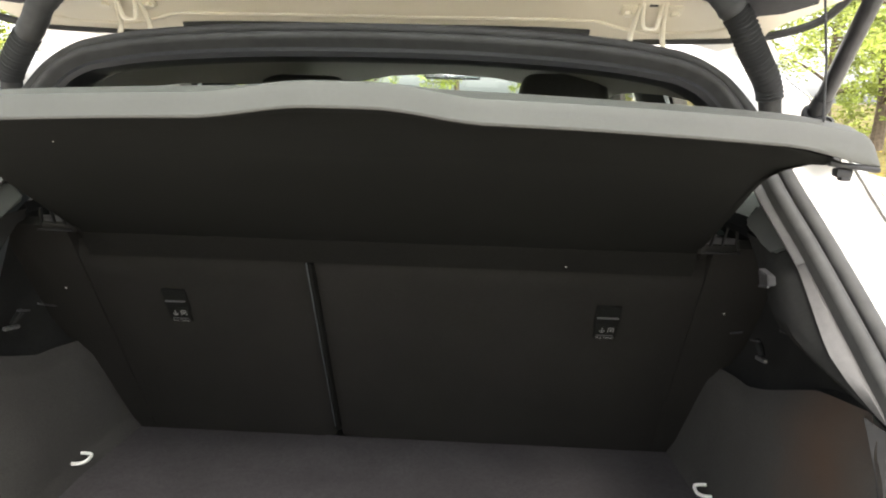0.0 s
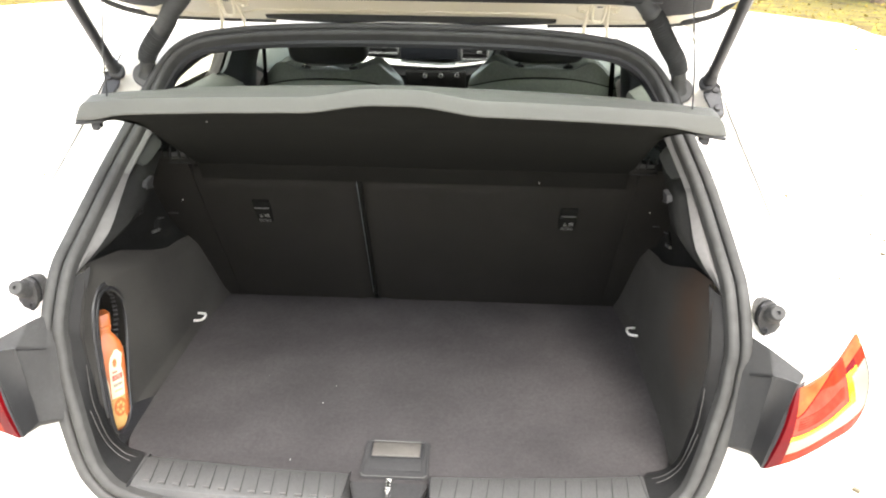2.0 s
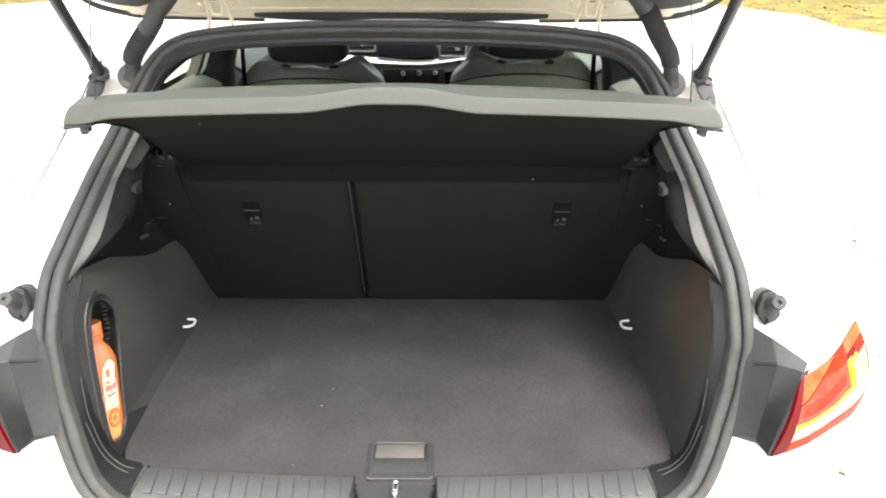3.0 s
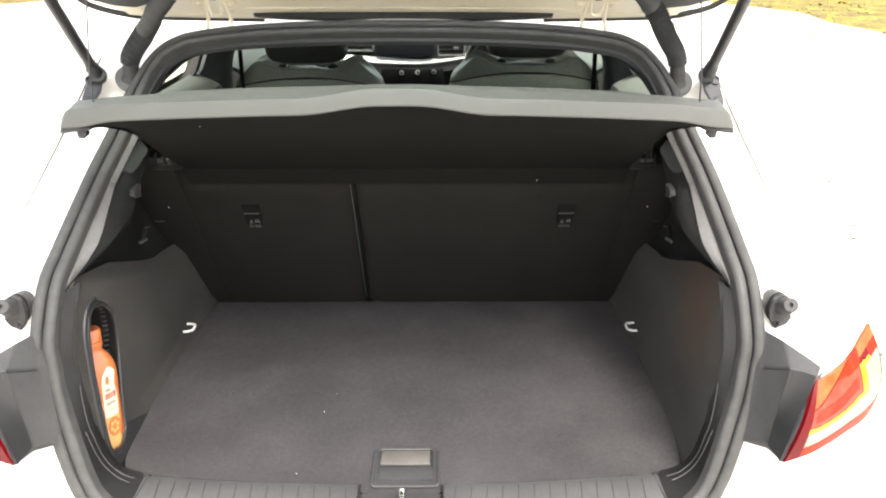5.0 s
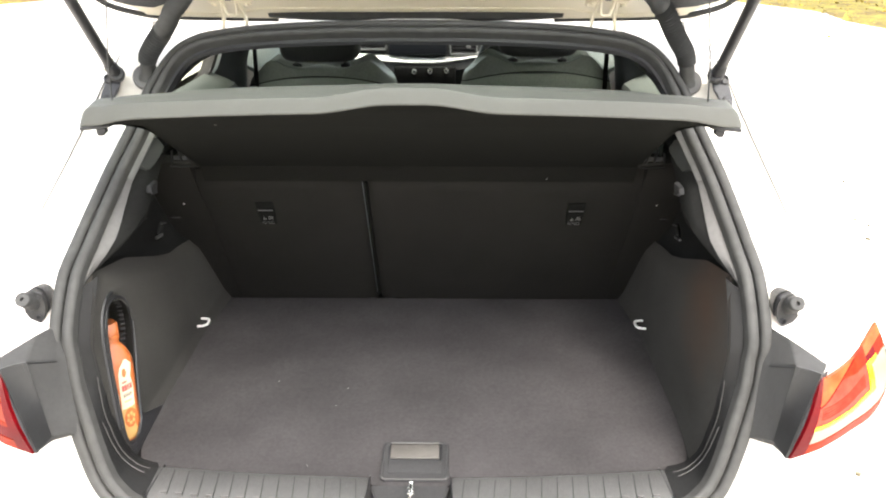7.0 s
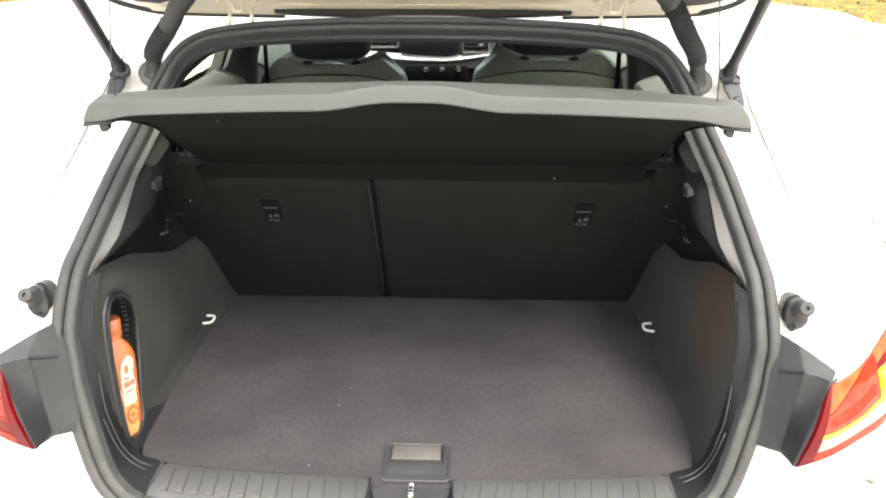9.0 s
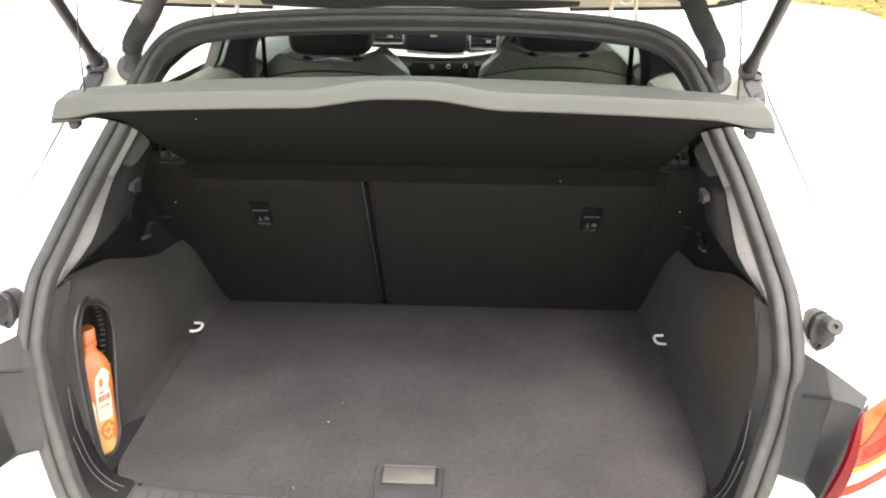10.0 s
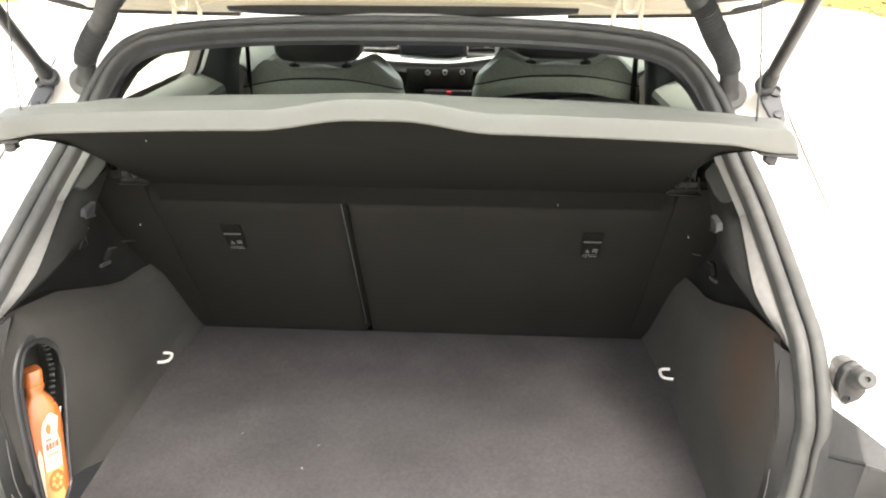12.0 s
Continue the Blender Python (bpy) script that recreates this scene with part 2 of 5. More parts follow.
# ---- helpers for shapes ----
def part(name, bm, mat, parent=None, label="", smooth=True, angle=38, local=False):
    """One bmesh as one mesh object under its thing. local: its points count from the thing's own base."""
    bmesh.ops.recalc_face_normals(bm, faces=bm.faces)
    me = bpy.data.meshes.new(name)
    bm.to_mesh(me)
    bm.free()
    if mat:
        me.materials.append(mat)
    if smooth:
        me.shade_smooth()
        me.set_sharp_from_angle(angle=radians(angle))
    ob = new(name, me)
    if parent:
        ob.parent = parent
        if not parent.parent and not local:
            ob.matrix_parent_inverse = Matrix.Translation(-parent.location)
    if label:
        tagged(ob, label)
    return ob


def thing(name, at, label, category, group="", kind=""):
    ob = new(name)
    ob.empty_display_size = 0.05
    ob.location = at
    return tagged(ob, label, category, group, kind)


def loft(bm, rings, closed=False, cap=False):
    """Skin over rings of points. closed: each ring closes on itself."""
    rows = [[bm.verts.new(p) for p in ring] for ring in rings]
    n = len(rows[0])
    for a, b in zip(rows, rows[1:]):
        for i in range(n if closed else n - 1):
            j = (i + 1) % n
            bm.faces.new((a[i], a[j], b[j], b[i]))
    if cap:
        bm.faces.new(rows[0][::-1])
        bm.faces.new(rows[-1])
    return rows


def skin(rings, closed=False, cap=False, thick=0.0):
    bm = bmesh.new()
    loft(bm, rings, closed, cap)
    if thick:
        bmesh.ops.recalc_face_normals(bm, faces=bm.faces)
        bmesh.ops.solidify(bm, geom=bm.faces[:], thickness=thick)
    return bm


def box(bm, at, size, bevel=0.0, turn=(0, 0, 0), seg=2):
    """A box with rounded edges, added to bm."""
    m = Matrix.Translation(at) @ Euler([radians(a) for a in turn]).to_matrix().to_4x4() @ Matrix.Diagonal((*size, 1))
    made = bmesh.ops.create_cube(bm, size=1.0, matrix=m)["verts"]
    if bevel:
        edges = {e for v in made for e in v.link_edges}
        bmesh.ops.bevel(bm, geom=list(edges), offset=bevel, segments=seg, affect="EDGES", profile=0.5)
    return bm


def one_box(at, size, bevel=0.0, turn=(0, 0, 0), seg=2):
    return box(bmesh.new(), at, size, bevel, turn, seg)


def smooth_path(points, count, closed=False):
    """Catmull-Rom through the points, at even steps of the parameter."""
    pts = [Vector(p) for p in points]
    n = len(pts)
    out = []
    spans = n if closed else n - 1
    for k in range(count):
        u = spans * k / (count if closed else count - 1)
        i = min(int(u), spans - 1)
        f = u - i
        if closed:
            p = [pts[(i + d) % n] for d in (-1, 0, 1, 2)]
        else:
            p = [pts[min(max(i + d, 0), n - 1)] for d in (-1, 0, 1, 2)]
        out.append(0.5 * (2 * p[1] + (p[2] - p[0]) * f + (2 * p[0] - 5 * p[1] + 4 * p[2] - p[3]) * f * f + (3 * p[1] - p[0] - 3 * p[2] + p[3]) * f ** 3))
    return out


def tube(bm, path, radius, sides=10, cap=True):
    """A round tube along a path; radius is a number or one for each point."""
    path = [Vector(p) for p in path]
    rings = []
    ref = Vector((0.31, 0.52, 0.79))
    for i, p in enumerate(path):
        t = (path[min(i + 1, len(path) - 1)] - path[max(i - 1, 0)]).normalized()
        ref = (ref - t * ref.dot(t)).normalized()
        side = t.cross(ref)
        r = radius[i] if isinstance(radius, (list, tuple)) else radius
        rings.append([p + r * (math.cos(a) * ref + math.sin(a) * side) for a in (2 * math.pi * k / sides for k in range(sides))])
    loft(bm, rings, True, cap)
    return bm


def one_tube(path, radius, sides=10):
    return tube(bmesh.new(), path, radius, sides)


def lathe(bm, at, axis, profile, sides=20):
    """Turns (distance along the axis, radius) pairs round the axis."""
    axis = Vector(axis).normalized()
    ref = axis.orthogonal().normalized()
    side = axis.cross(ref)
    rings = [[Vector(at) + axis * d + max(r, 1e-4) * (math.cos(a) * ref + math.sin(a) * side) for a in (2 * math.pi * k / sides for k in range(sides))]
             for d, r in profile]
    loft(bm, rings, True, True)
    return bm


def plate(bm, outline, depth):
    """A flat outline (points in order) thickened by the vector depth."""
    d = Vector(depth)
    a = [bm.verts.new(p) for p in outline]
    b = [bm.verts.new(Vector(p) + d) for p in outline]
    bm.faces.new(a)
    bm.faces.new(b[::-1])
    for i in range(len(a)):
        j = (i + 1) % len(a)
        bm.faces.new((a[i], b[i], b[j], a[j]))
    return bm


def mix3(a, b, f):
    return Vector(a) * (1 - f) + Vector(b) * f


def lerp(x, xs, ys):
    return float(np.interp(x, xs, ys))


def smoothstep(a, b, x):
    f = min(max((x - a) / (b - a), 0), 1)
    return f * f * (3 - 2 * f)


# ---- ground, verge and pavement ----
def build_ground():
    bm = bmesh.new()
    n = 48
    def h(x, y):
        if -14 < x < 11 and y > -200:
            return -0.02
        return -0.02 + 0.25 * noise.noise((x * 0.05, y * 0.05, 0)) * min(1, max(0, (abs(x + 1.5) - 12.5) / 10))
    xs = sorted(set([-1500, -400, -150, 150, 400, 1500] + [-80 + 160 * i / n for i in range(n + 1)]))
    loft(bm, [[(x, y, h(x, y)) for x in xs] for y in [-1500, -300, -80, *[-40 + 4 * i for i in range(36)], 200, 600, 1500]])
    return tagged(part("ground", bm, GRASS_GROUND), "grass verge strewn with yellow fallen leaves", "ground", kind="structure")


def verge(y):
    """Edges of the pavement, which narrows a little beyond the car."""
    near = smoothstep(14.6, 19.0, y)
    right = 7.65 - 1.6 * near + 0.10 * max(y - 19, 0) + 0.10 * math.sin(y * 0.9) + 0.08 * math.sin(y * 2.3)
    left = -10.7 + 1.7 * near - 0.10 * max(y - 19, 0) + 0.12 * math.sin(y * 0.7)
    return left, right


def build_pavement():
    bm = bmesh.new()
    ys = [-60 + 3 * i for i in range(20)] + [0.5 * i for i in range(60)] + [30 + 3 * i for i in range(30)]
    rings = []
    for y in ys:
        left, right = verge(y)
        rings.append([(left, y, -0.06), (left, y, 0.0)] + [(left + (right - left) * k / 8, y, 0.0) for k in range(1, 8)] + [(right, y, 0.0), (right, y, -0.06)])
    loft(bm, rings)
    return tagged(part("pavement", bm, CONCRETE, smooth=False), "pale sunlit concrete pavement under the car", "pavement", kind="structure")


def build_litter():
    rng = random.Random(4)
    bm = bmesh.new()
    for k in range(14060):
        if k < 14000:
            y = rng.uniform(4, 42)
            left, right = verge(y)
            x = left + .3 - abs(rng.gauss(0, 4.5)) if k % 2 else right - .15 + abs(rng.gauss(0, 4.5))
            s = rng.uniform(0.012, 0.028) * rng.choice((1, 1, 1.4, 2.4))
        else:
            x, y, s = rng.choice((-1, 1)) * rng.uniform(4, 8), rng.uniform(-1, 40), rng.uniform(0.02, 0.05)
        z = 0.012 + rng.uniform(0, 0.02)
        a, tilt = rng.uniform(0, 6.28), rng.uniform(-0.6, 0.6)
        c, d = math.cos(a) * s, math.sin(a) * s
        q = [bm.verts.new(p) for p in ((x + c, y + d, z), (x - d * 0.5, y + c * 0.5, z + tilt * s), (x - c, y - d, z + 0.006), (x + d * 0.5, y - c * 0.5, z + abs(tilt) * s))]
        bm.faces.new(q)
    return tagged(part("fallen_leaves", bm, LEAF_FALLEN, smooth=False), "dry yellow and brown leaves scattered over the ground", "leaves", kind="stuff")


def build_grit():
    rng = random.Random(9)
    bm = bmesh.new()
    for k in range(420):
        x, y, s = rng.choice((-1, 1)) * rng.uniform(0.95, 3.2), rng.uniform(-0.8, 4), rng.uniform(0.004, 0.014)
        box(bm, (x, y, s * 0.4), (s * rng.uniform(0.7, 2.4), s, s * 0.8), turn=(0, 0, rng.uniform(0, 180)))
    return tagged(part("grit", bm, GRIT, smooth=False), "dark grit and bark crumbs on the pavement", "grit", kind="stuff")


def build_tree(at, height, spread, seed):
    rng = random.Random(seed)
    root = thing("tree", at, "broad-leaved tree with yellow-green foliage on the verge", "tree", "trees on the verge")
    bm = bmesh.new()
    trunk = smooth_path([(0, 0, -0.1), (0.05, 0.02, height * 0.2), (-0.04, 0.06, height * 0.42), (0.06, 0, height * 0.72)], 12)
    tube(bm, trunk, [0.20 * (1 - 0.065 * i) * height / 6 for i in range(12)], 9)
    tips = [trunk[-1]]
    for k in range(12):
        a, z0 = k * 2.4 + rng.uniform(-0.4, 0.4), height * rng.uniform(0.2, 0.68)
        reach = spread * rng.uniform(0.5, 0.95)
        tip = Vector((math.cos(a) * reach, math.sin(a) * reach, z0 + height * rng.uniform(-0.02, 0.25)))
        mid = Vector((tip.x * 0.45, tip.y * 0.45, (z0 + tip.z) / 2 + 0.15))
        tube(bm, smooth_path([(0, 0, z0), mid, tip], 7), [0.06 * (1 - 0.13 * i) * height / 6 for i in range(7)], 6)
        tips += [tip, mid]
    part("trunk", bm, BARK, root, local=True)
    verts, faces = [], []
    for k in range(95):
        c = rng.choice(tips) + Vector((rng.gauss(0, 0.22), rng.gauss(0, 0.22), rng.gauss(0.05, 0.2))) * spread
        r = spread * rng.uniform(0.12, 0.26)
        for i in range(95):
            d = Vector((rng.gauss(0, 1), rng.gauss(0, 1), rng.gauss(0, 0.8)))
            p = c + d.normalized() * r * rng.uniform(0.35, 1.1)
            u = Vector((rng.gauss(0, 1), rng.gauss(0, 1), rng.gauss(0, 0.5))).normalized() * rng.uniform(0.05, 0.10)
            w = u.orthogonal().normalized() * u.length * 0.5
            b0 = len(verts)
            verts += [p + u, p + w, p - u, p - w]
            faces.append((b0, b0 + 1, b0 + 2, b0 + 3))
    me = bpy.data.meshes.new("crown")
    me.from_pydata([tuple(v) for v in verts], [], faces)
    me.materials.append(LEAF)
    crown = new("crown", me)
    crown.parent = root
    tagged(crown, "yellow-green leaves in uneven clumps")
    return root


build_ground()
build_pavement()
build_litter()
build_grit()
tree_a = build_tree((11.5, 21.0, 0.0), 6.2, 2.6, 1)
tree_b = build_tree((-12.5, 20.0, 0.0), 6.8, 2.9, 2)
for source, x, y, turn, size in ((tree_b, 14.5, 31, 70, 1.1), (tree_a, 12.8, 40, 190, 1.2), (tree_b, 17.5, 24, 250, 1.0), (tree_a, 20, 33, 30, 1.3),
                                 (tree_a, -15.0, 29, 120, 1.1), (tree_b, -13.6, 40, 20, 1.1), (tree_a, -18.5, 24, 300, 1.2), (tree_b, -20, 36, 220, 1.25),
                                 (tree_a, -9.0, 56, 60, 1.3), (tree_b, 4.0, 62, 160, 1.35), (tree_a, 12.0, 58, 10, 1.3), (tree_b, -2.5, 66, 280, 1.4),
                                 # copies behind the camera are unseen, added to block low horizon light
                                 (tree_a, -13.5, -15, 45, 1.2), (tree_b, -8.0, -19, 140, 1.3), (tree_a, -2.5, -17, 230, 1.25), (tree_b, 3.0, -18, 15, 1.3), (tree_a, 8.5, -16, 320, 1.2), (tree_b, 13.5, -13, 95, 1.25),
                                 (tree_a, 5.8, -23, 200, 1.5), (tree_b, -5.2, -24, 70, 1.5)):
    source.scale = (size, size, size)
    copy_thing(source, pose(x, y, 0, 0, 0, turn))
    source.scale = (1, 1, 1)


# ---- the car: body round the boot opening ----
car = thing("hatchback_car", (0, 0, 0), "white hatchback car parked with its tailgate raised and boot empty", "car")

# Right half of the outer edge of the weather seal, from the roof's middle to the sill's.
HALF = [(0, .165, 1.402), (.15, .17, 1.400), (.29, .18, 1.392), (.376, .19, 1.381), (.417, .195, 1.371), (.458, .20, 1.35), (.493, .20, 1.318),
        (.516, .192, 1.288), (.53, .18, 1.266), (.55, .14, 1.216), (.578, .078, 1.149), (.592, .012, 1.096), (.601, -.058, 1.047), (.605, -.113, 1.009),
        (.607, -.168, .932), (.602, -.184, .886), (.595, -.20, .84), (.575, -.225, .773), (.567, -.234, .746), (.55, -.25, .70), (.525, -.265, .665),
        (.47, -.285, .635), (.35, -.30, .615), (.17, -.305, .608), (0, -.305, .606)]
LOOP = smooth_path(HALF + [(-x, y, z) for x, y, z in HALF[-2:0:-1]], 176, closed=True)


def loop_frames():
    """For each point of the seal: the place, the way out of the opening's edge and the way out of the car."""
    out = []
    n = len(LOOP)
    for i, p in enumerate(LOOP):
        t = (LOOP[(i + 1) % n] - LOOP[i - 1]).normalized()
        slope = lerp(p.z, [.60, .75, .95, 1.02, 1.12, 1.30, 1.40], [12, 14, 22, 40, 52, 50, 48])
        normal = Vector((0, -math.cos(radians(slope)), math.sin(radians(slope))))
        outward = t.cross(normal).normalized()
        if outward.dot(p - Vector((0, 0, 1.0))) < 0:
            outward = -outward
        normal = (normal - t * normal.dot(t)).normalized()
        out.append((p, outward, normal))
    return out


FRAMES = loop_frames()


def slim(z):
    """The seal is narrower along the top of the opening."""
    return 1 - .36 * smoothstep(1.20, 1.35, z)


def along_loop(pairs):
    """Closed skin whose section, at each point of the seal, is made of (outward, out of the car) pairs."""
    bm = bmesh.new()
    rings = [[p + o * a * slim(p.z) + nn * b for a, b in pairs] for p, o, nn in FRAMES]
    rings.append(rings[0])
    loft(bm, rings)
    bmesh.ops.remove_doubles(bm, verts=bm.verts, dist=1e-5)
    return bm


def lip(c, w, h, n):
    """Flattened round lip of the seal, from its outer to its inner foot."""
    return [(c[0] + w * math.cos(radians(-12 + 204 * k / n)), c[1] + h * math.sin(radians(-12 + 204 * k / n))) for k in range(n + 1)]


seal_profile = [(.001, -.014), (-.0005, -.006)] + lip((-.0100, .001), .0098, .0080, 10) + [(-.0203, -.0045), (-.0212, -.0045)] + lip((-.0312, -.001), .0098, .0080, 10) + [(-.0425, -.013)]
part("weather_seal", along_loop(seal_profile), RUBBER, car, "twin-lipped black rubber weather seal")


def side_x(z):
    return lerp(z, [.2, .35, .6, .9, 1.0, 1.08, 1.16, 1.3, 1.42], [.83, .87, .89, .88, .85, .785, .715, .655, .60])


def build_flange():
    """White painted gutter round the opening, and the ridge and corner beyond it."""
    bm = bmesh.new()
    rings = []
    for p, o, nn in FRAMES:
        top = smoothstep(1.29, 1.37, p.z)
        low = 1 - smoothstep(.62, .70, p.z)
        s = 1 if p.x >= 0 else -1
        g1 = p + o * .004 - nn * .016
        g2 = p + o * .045 - nn * .018
        g3 = p + o * .066 - nn * .006
        ridge = p + o * .080 + nn * .002
        high = smoothstep(1.02, 1.16, p.z)
        side = mix3((s * (side_x(p.z) - .10), p.y + .06, p.z), ridge + Vector((s * .042, .05, -.004)), high)
        side2 = mix3((s * (side_x(p.z) + .003), p.y + .36, p.z), ridge + Vector((s * .052, .30, -.010)), high)
        roof = Vector((p.x * 1.12, p.y + .15, 1.440 - .11 * (p.x / .6) ** 2))
        roof2 = Vector((p.x * 1.14, p.y + .22, 1.458 - .11 * (p.x / .6) ** 2))
        bump1 = Vector((p.x * 1.3, -.40, .60))
        bump2 = Vector((p.x * 1.36, -.43, .55))
        g2 = mix3(g2, p + Vector((0, .050, -.020)), top)
        g3 = mix3(g3, p + Vector((0, .085, -.018)), top)
        ridge = mix3(ridge, p + Vector((0, .115, -.006)), top)
        side, side2 = mix3(side, roof, top), mix3(side2, roof2, top)
        side, side2 = mix3(side, bump1, low), mix3(side2, bump2, low)
        rings.append([p - nn * .012, g1, g2, g3, ridge, mix3(ridge, side, .35) + nn * .004 * (1 - top), side, mix3(side, side2, .5) + Vector((s * .02 * (1 - top) * (1 - low), 0, .004)), side2])
    rings.append(rings[0])
    loft(bm, rings)
    bmesh.ops.remove_doubles(bm, verts=bm.verts, dist=1e-5)
    panel = part("rear_body_panel", bm, PAINT, car, "white painted metal round the boot opening", angle=50)
    tree = BVHTree.FromPolygons([v.co for v in panel.data.vertices], [tuple(f.vertices) for f in panel.data.polygons])
    for s in (-1, 1):
        line = smooth_path([(s * .583, .359, 1.362), (s * .582, .301, 1.351), (s * .590, .250, 1.328), (s * .606, .212, 1.293), (s * .623, .167, 1.243), (s * .644, .118, 1.187), (s * .666, .039, 1.118), (s * .678, -.040, 1.062), (s * .685, -.120, 1.004)], 60)
        pts = []
        for q in line:
            at = tree.find_nearest(q)[0]
            pts.append(at + (Vector((0, -1.2, 1.5)) - at).normalized() * .0014)
        part("panel_seam", one_tube(pts, [.0010 + .0012 * smoothstep(8, 24, k) - .0014 * smoothstep(28, 54, k) for k in range(60)], 6), SEAM_GREY, car, "thin grey seam between body panels")
    return panel


build_flange()


def build_side(s):
    """Quarter panel, doors, pillars and glass on one side."""
    zs = [.22, .35, .5, .65, .8, .9, 1.0, 1.06, 1.11, 1.155]
    rings = []
    for z in zs:
        y0 = lerp(z, [.62, .65, .70, .75, .84, .93, 1.01, 1.05, 1.10, 1.155], [-.02, .05, .10, .125, .15, .20, .28, .36, .42, .46])
        xs = side_x(z)
        ys = [y0, y0 + .12, .7, 1.0, 1.5, 2.0, 2.5, 3.0, 3.4]
        rings.append([(s * (xs - .0 - .10 * smoothstep(2.6, 3.5, y) ** 2), y, z) for y in ys])
    part("side_panel", skin(rings), PAINT, car, "white painted door and wing panel")
    # pillar between boot opening and rear door glass, and roof rail above the doors
    outer, inner = [], []
    for z in (1.14, 1.16, 1.22, 1.28, 1.34, 1.385, 1.41):
        yr = lerp(z, [1.05, 1.10, 1.16, 1.22, 1.28, 1.34, 1.385], [.19, .25, .33, .38, .40, .40, .38])
        yf = lerp(z, [1.05, 1.157, 1.25, 1.343, 1.385], [.42, .55, .67, .84, .92])
        outer.append([(s * (side_x(z) - .075), yr - .07, z), (s * (side_x(z) - .050), yr, z), (s * (side_x(z) - .022), (yr + yf) / 2, z), (s * side_x(z), yf, z)])
    part("rear_pillar", skin(outer), PAINT, car)
    rail = [[(s * (side_x(1.385) + dx), y, 1.385 + dz + .03 * math.sin((y - .3) * 2.0)) for dx, dz in ((.0, -.03), (.012, 0), (-.01, .03), (-.06, .052))] for y in (.46, .6, .9, 1.2, 1.5, 1.8)]
    part("roof_rail", skin(rail), PAINT, car)
    glass = [[(s * (side_x(z) - .018), y, z) for y in (lerp(z, [1.05, 1.157, 1.25, 1.343, 1.39], [.42, .55, .67, .84, .92]), .9, 1.15)] for z in (1.14, 1.20, 1.28, 1.39)]
    g = part("rear_door_glass", skin(glass), DOOR_GLASS, car)
    g.visible_shadow = False
    glass = [[(s * (side_x(z) - .018), y, z) for y in (1.22, 1.5, 1.8, lerp(z, [1.05, 1.39], [2.25, 1.85]))] for z in (1.14, 1.20, 1.28, 1.39)]
    g = part("front_door_glass", skin(glass), DOOR_GLASS, car)
    g.visible_shadow = False
    # window surround, white outside and inside edge
    ring = []
    for z in (1.03, 1.16, 1.28, 1.40):
        x = side_x(z)
        ring.append([(s * (x - .040), 1.045, z), (s * (x - .006), 1.05, z), (s * (x - .002), 1.075, z), (s * (x - .040), 1.08, z)])
    part("door_frame", skin(ring), PILLAR_GREY, car, "pale grey rear door window frame")
    ring = []
    for z in (.9, 1.03, 1.16, 1.28, 1.40):
        x = side_x(z)
        inside = lerp(z, [.9, 1.03, 1.16, 1.28, 1.40], [.632, .628, .612, .572, .518])
        ring.append([(s * (x - .05), 1.085, z), (s * (inside + .012), 1.12, z), (s * inside, 1.16, z), (s * (inside + .002), 1.25, z), (s * (inside + .02), 1.30, z), (s * (x - .03), 1.31, z), (s * (x - .002), 1.18, z)])
    part("centre_pillar", skin(ring, True, True), PILLAR_DARK, car, "dark blue-grey centre pillar trim")
    # front pillar
    a0, a1 = Vector((s * .735, 2.36, 1.06)), Vector((s * .575, 1.72, 1.40))
    bm = bmesh.new()
    tube(bm, [mix3(a0, a1, k / 5) for k in range(6)], .034, 8)
    part("front_pillar", bm, PILLAR_GREY, car)
    # door trims inside
    for y0, y1 in ((.44, 1.09), (1.34, 2.15)):
        rows = []
        for k in range(6):
            y = y0 + (y1 - y0) * k / 5
            rows.append([(s * x, y, z) for x, z in ((.70, .35), (.69, .62), (.630, .70), (.635, .80), (.628, .95), (.612, 1.05), (.610, 1.098), (.616, 1.112), (.640, 1.126), (.695, 1.150))])
        part("door_trim", skin(rows, thick=.012), DOOR_GREY, car, "grey-green door trim panel with armrest", angle=24)
        if y0 < 1:
            part("door_grip", one_tube([(s * .606, y0 + .36, 1.090), (s * .603, y0 + .29, 1.079), (s * .602, y0 + .275, 1.082), (s * .606, y0 + .235, 1.112)], .0042, 8), CHROME, car, "chrome inner door handle")
    # inside trim of the rear pillar
    rows = []
    for z in (1.02, 1.10, 1.16, 1.22, 1.28, 1.33, 1.37):
        yr = lerp(z, [1.02, 1.149, 1.216, 1.266, 1.318, 1.37], [.12, .15, .19, .22, .235, .235])
        xr = lerp(z, [1.02, 1.149, 1.216, 1.266, 1.318, 1.37], [.55, .525, .505, .488, .455, .39])
        yf = lerp(z, [1.02, 1.157, 1.25, 1.343, 1.385], [.50, .55, .67, .84, .92])
        xf = side_x(z) - .03
        rows.append([(s * xr, yr, z), (s * (xr + .035), yr + .10, z), (s * (xr * .5 + xf * .5), (yr + yf) / 2 + .02, z), (s * (xf - .02), yf - .05, z), (s * xf, yf, z)])
    part("pillar_trim", skin(rows), PILLAR_DARK, car, "black rear pillar inner trim")


for s in (-1, 1):
    build_side(s)


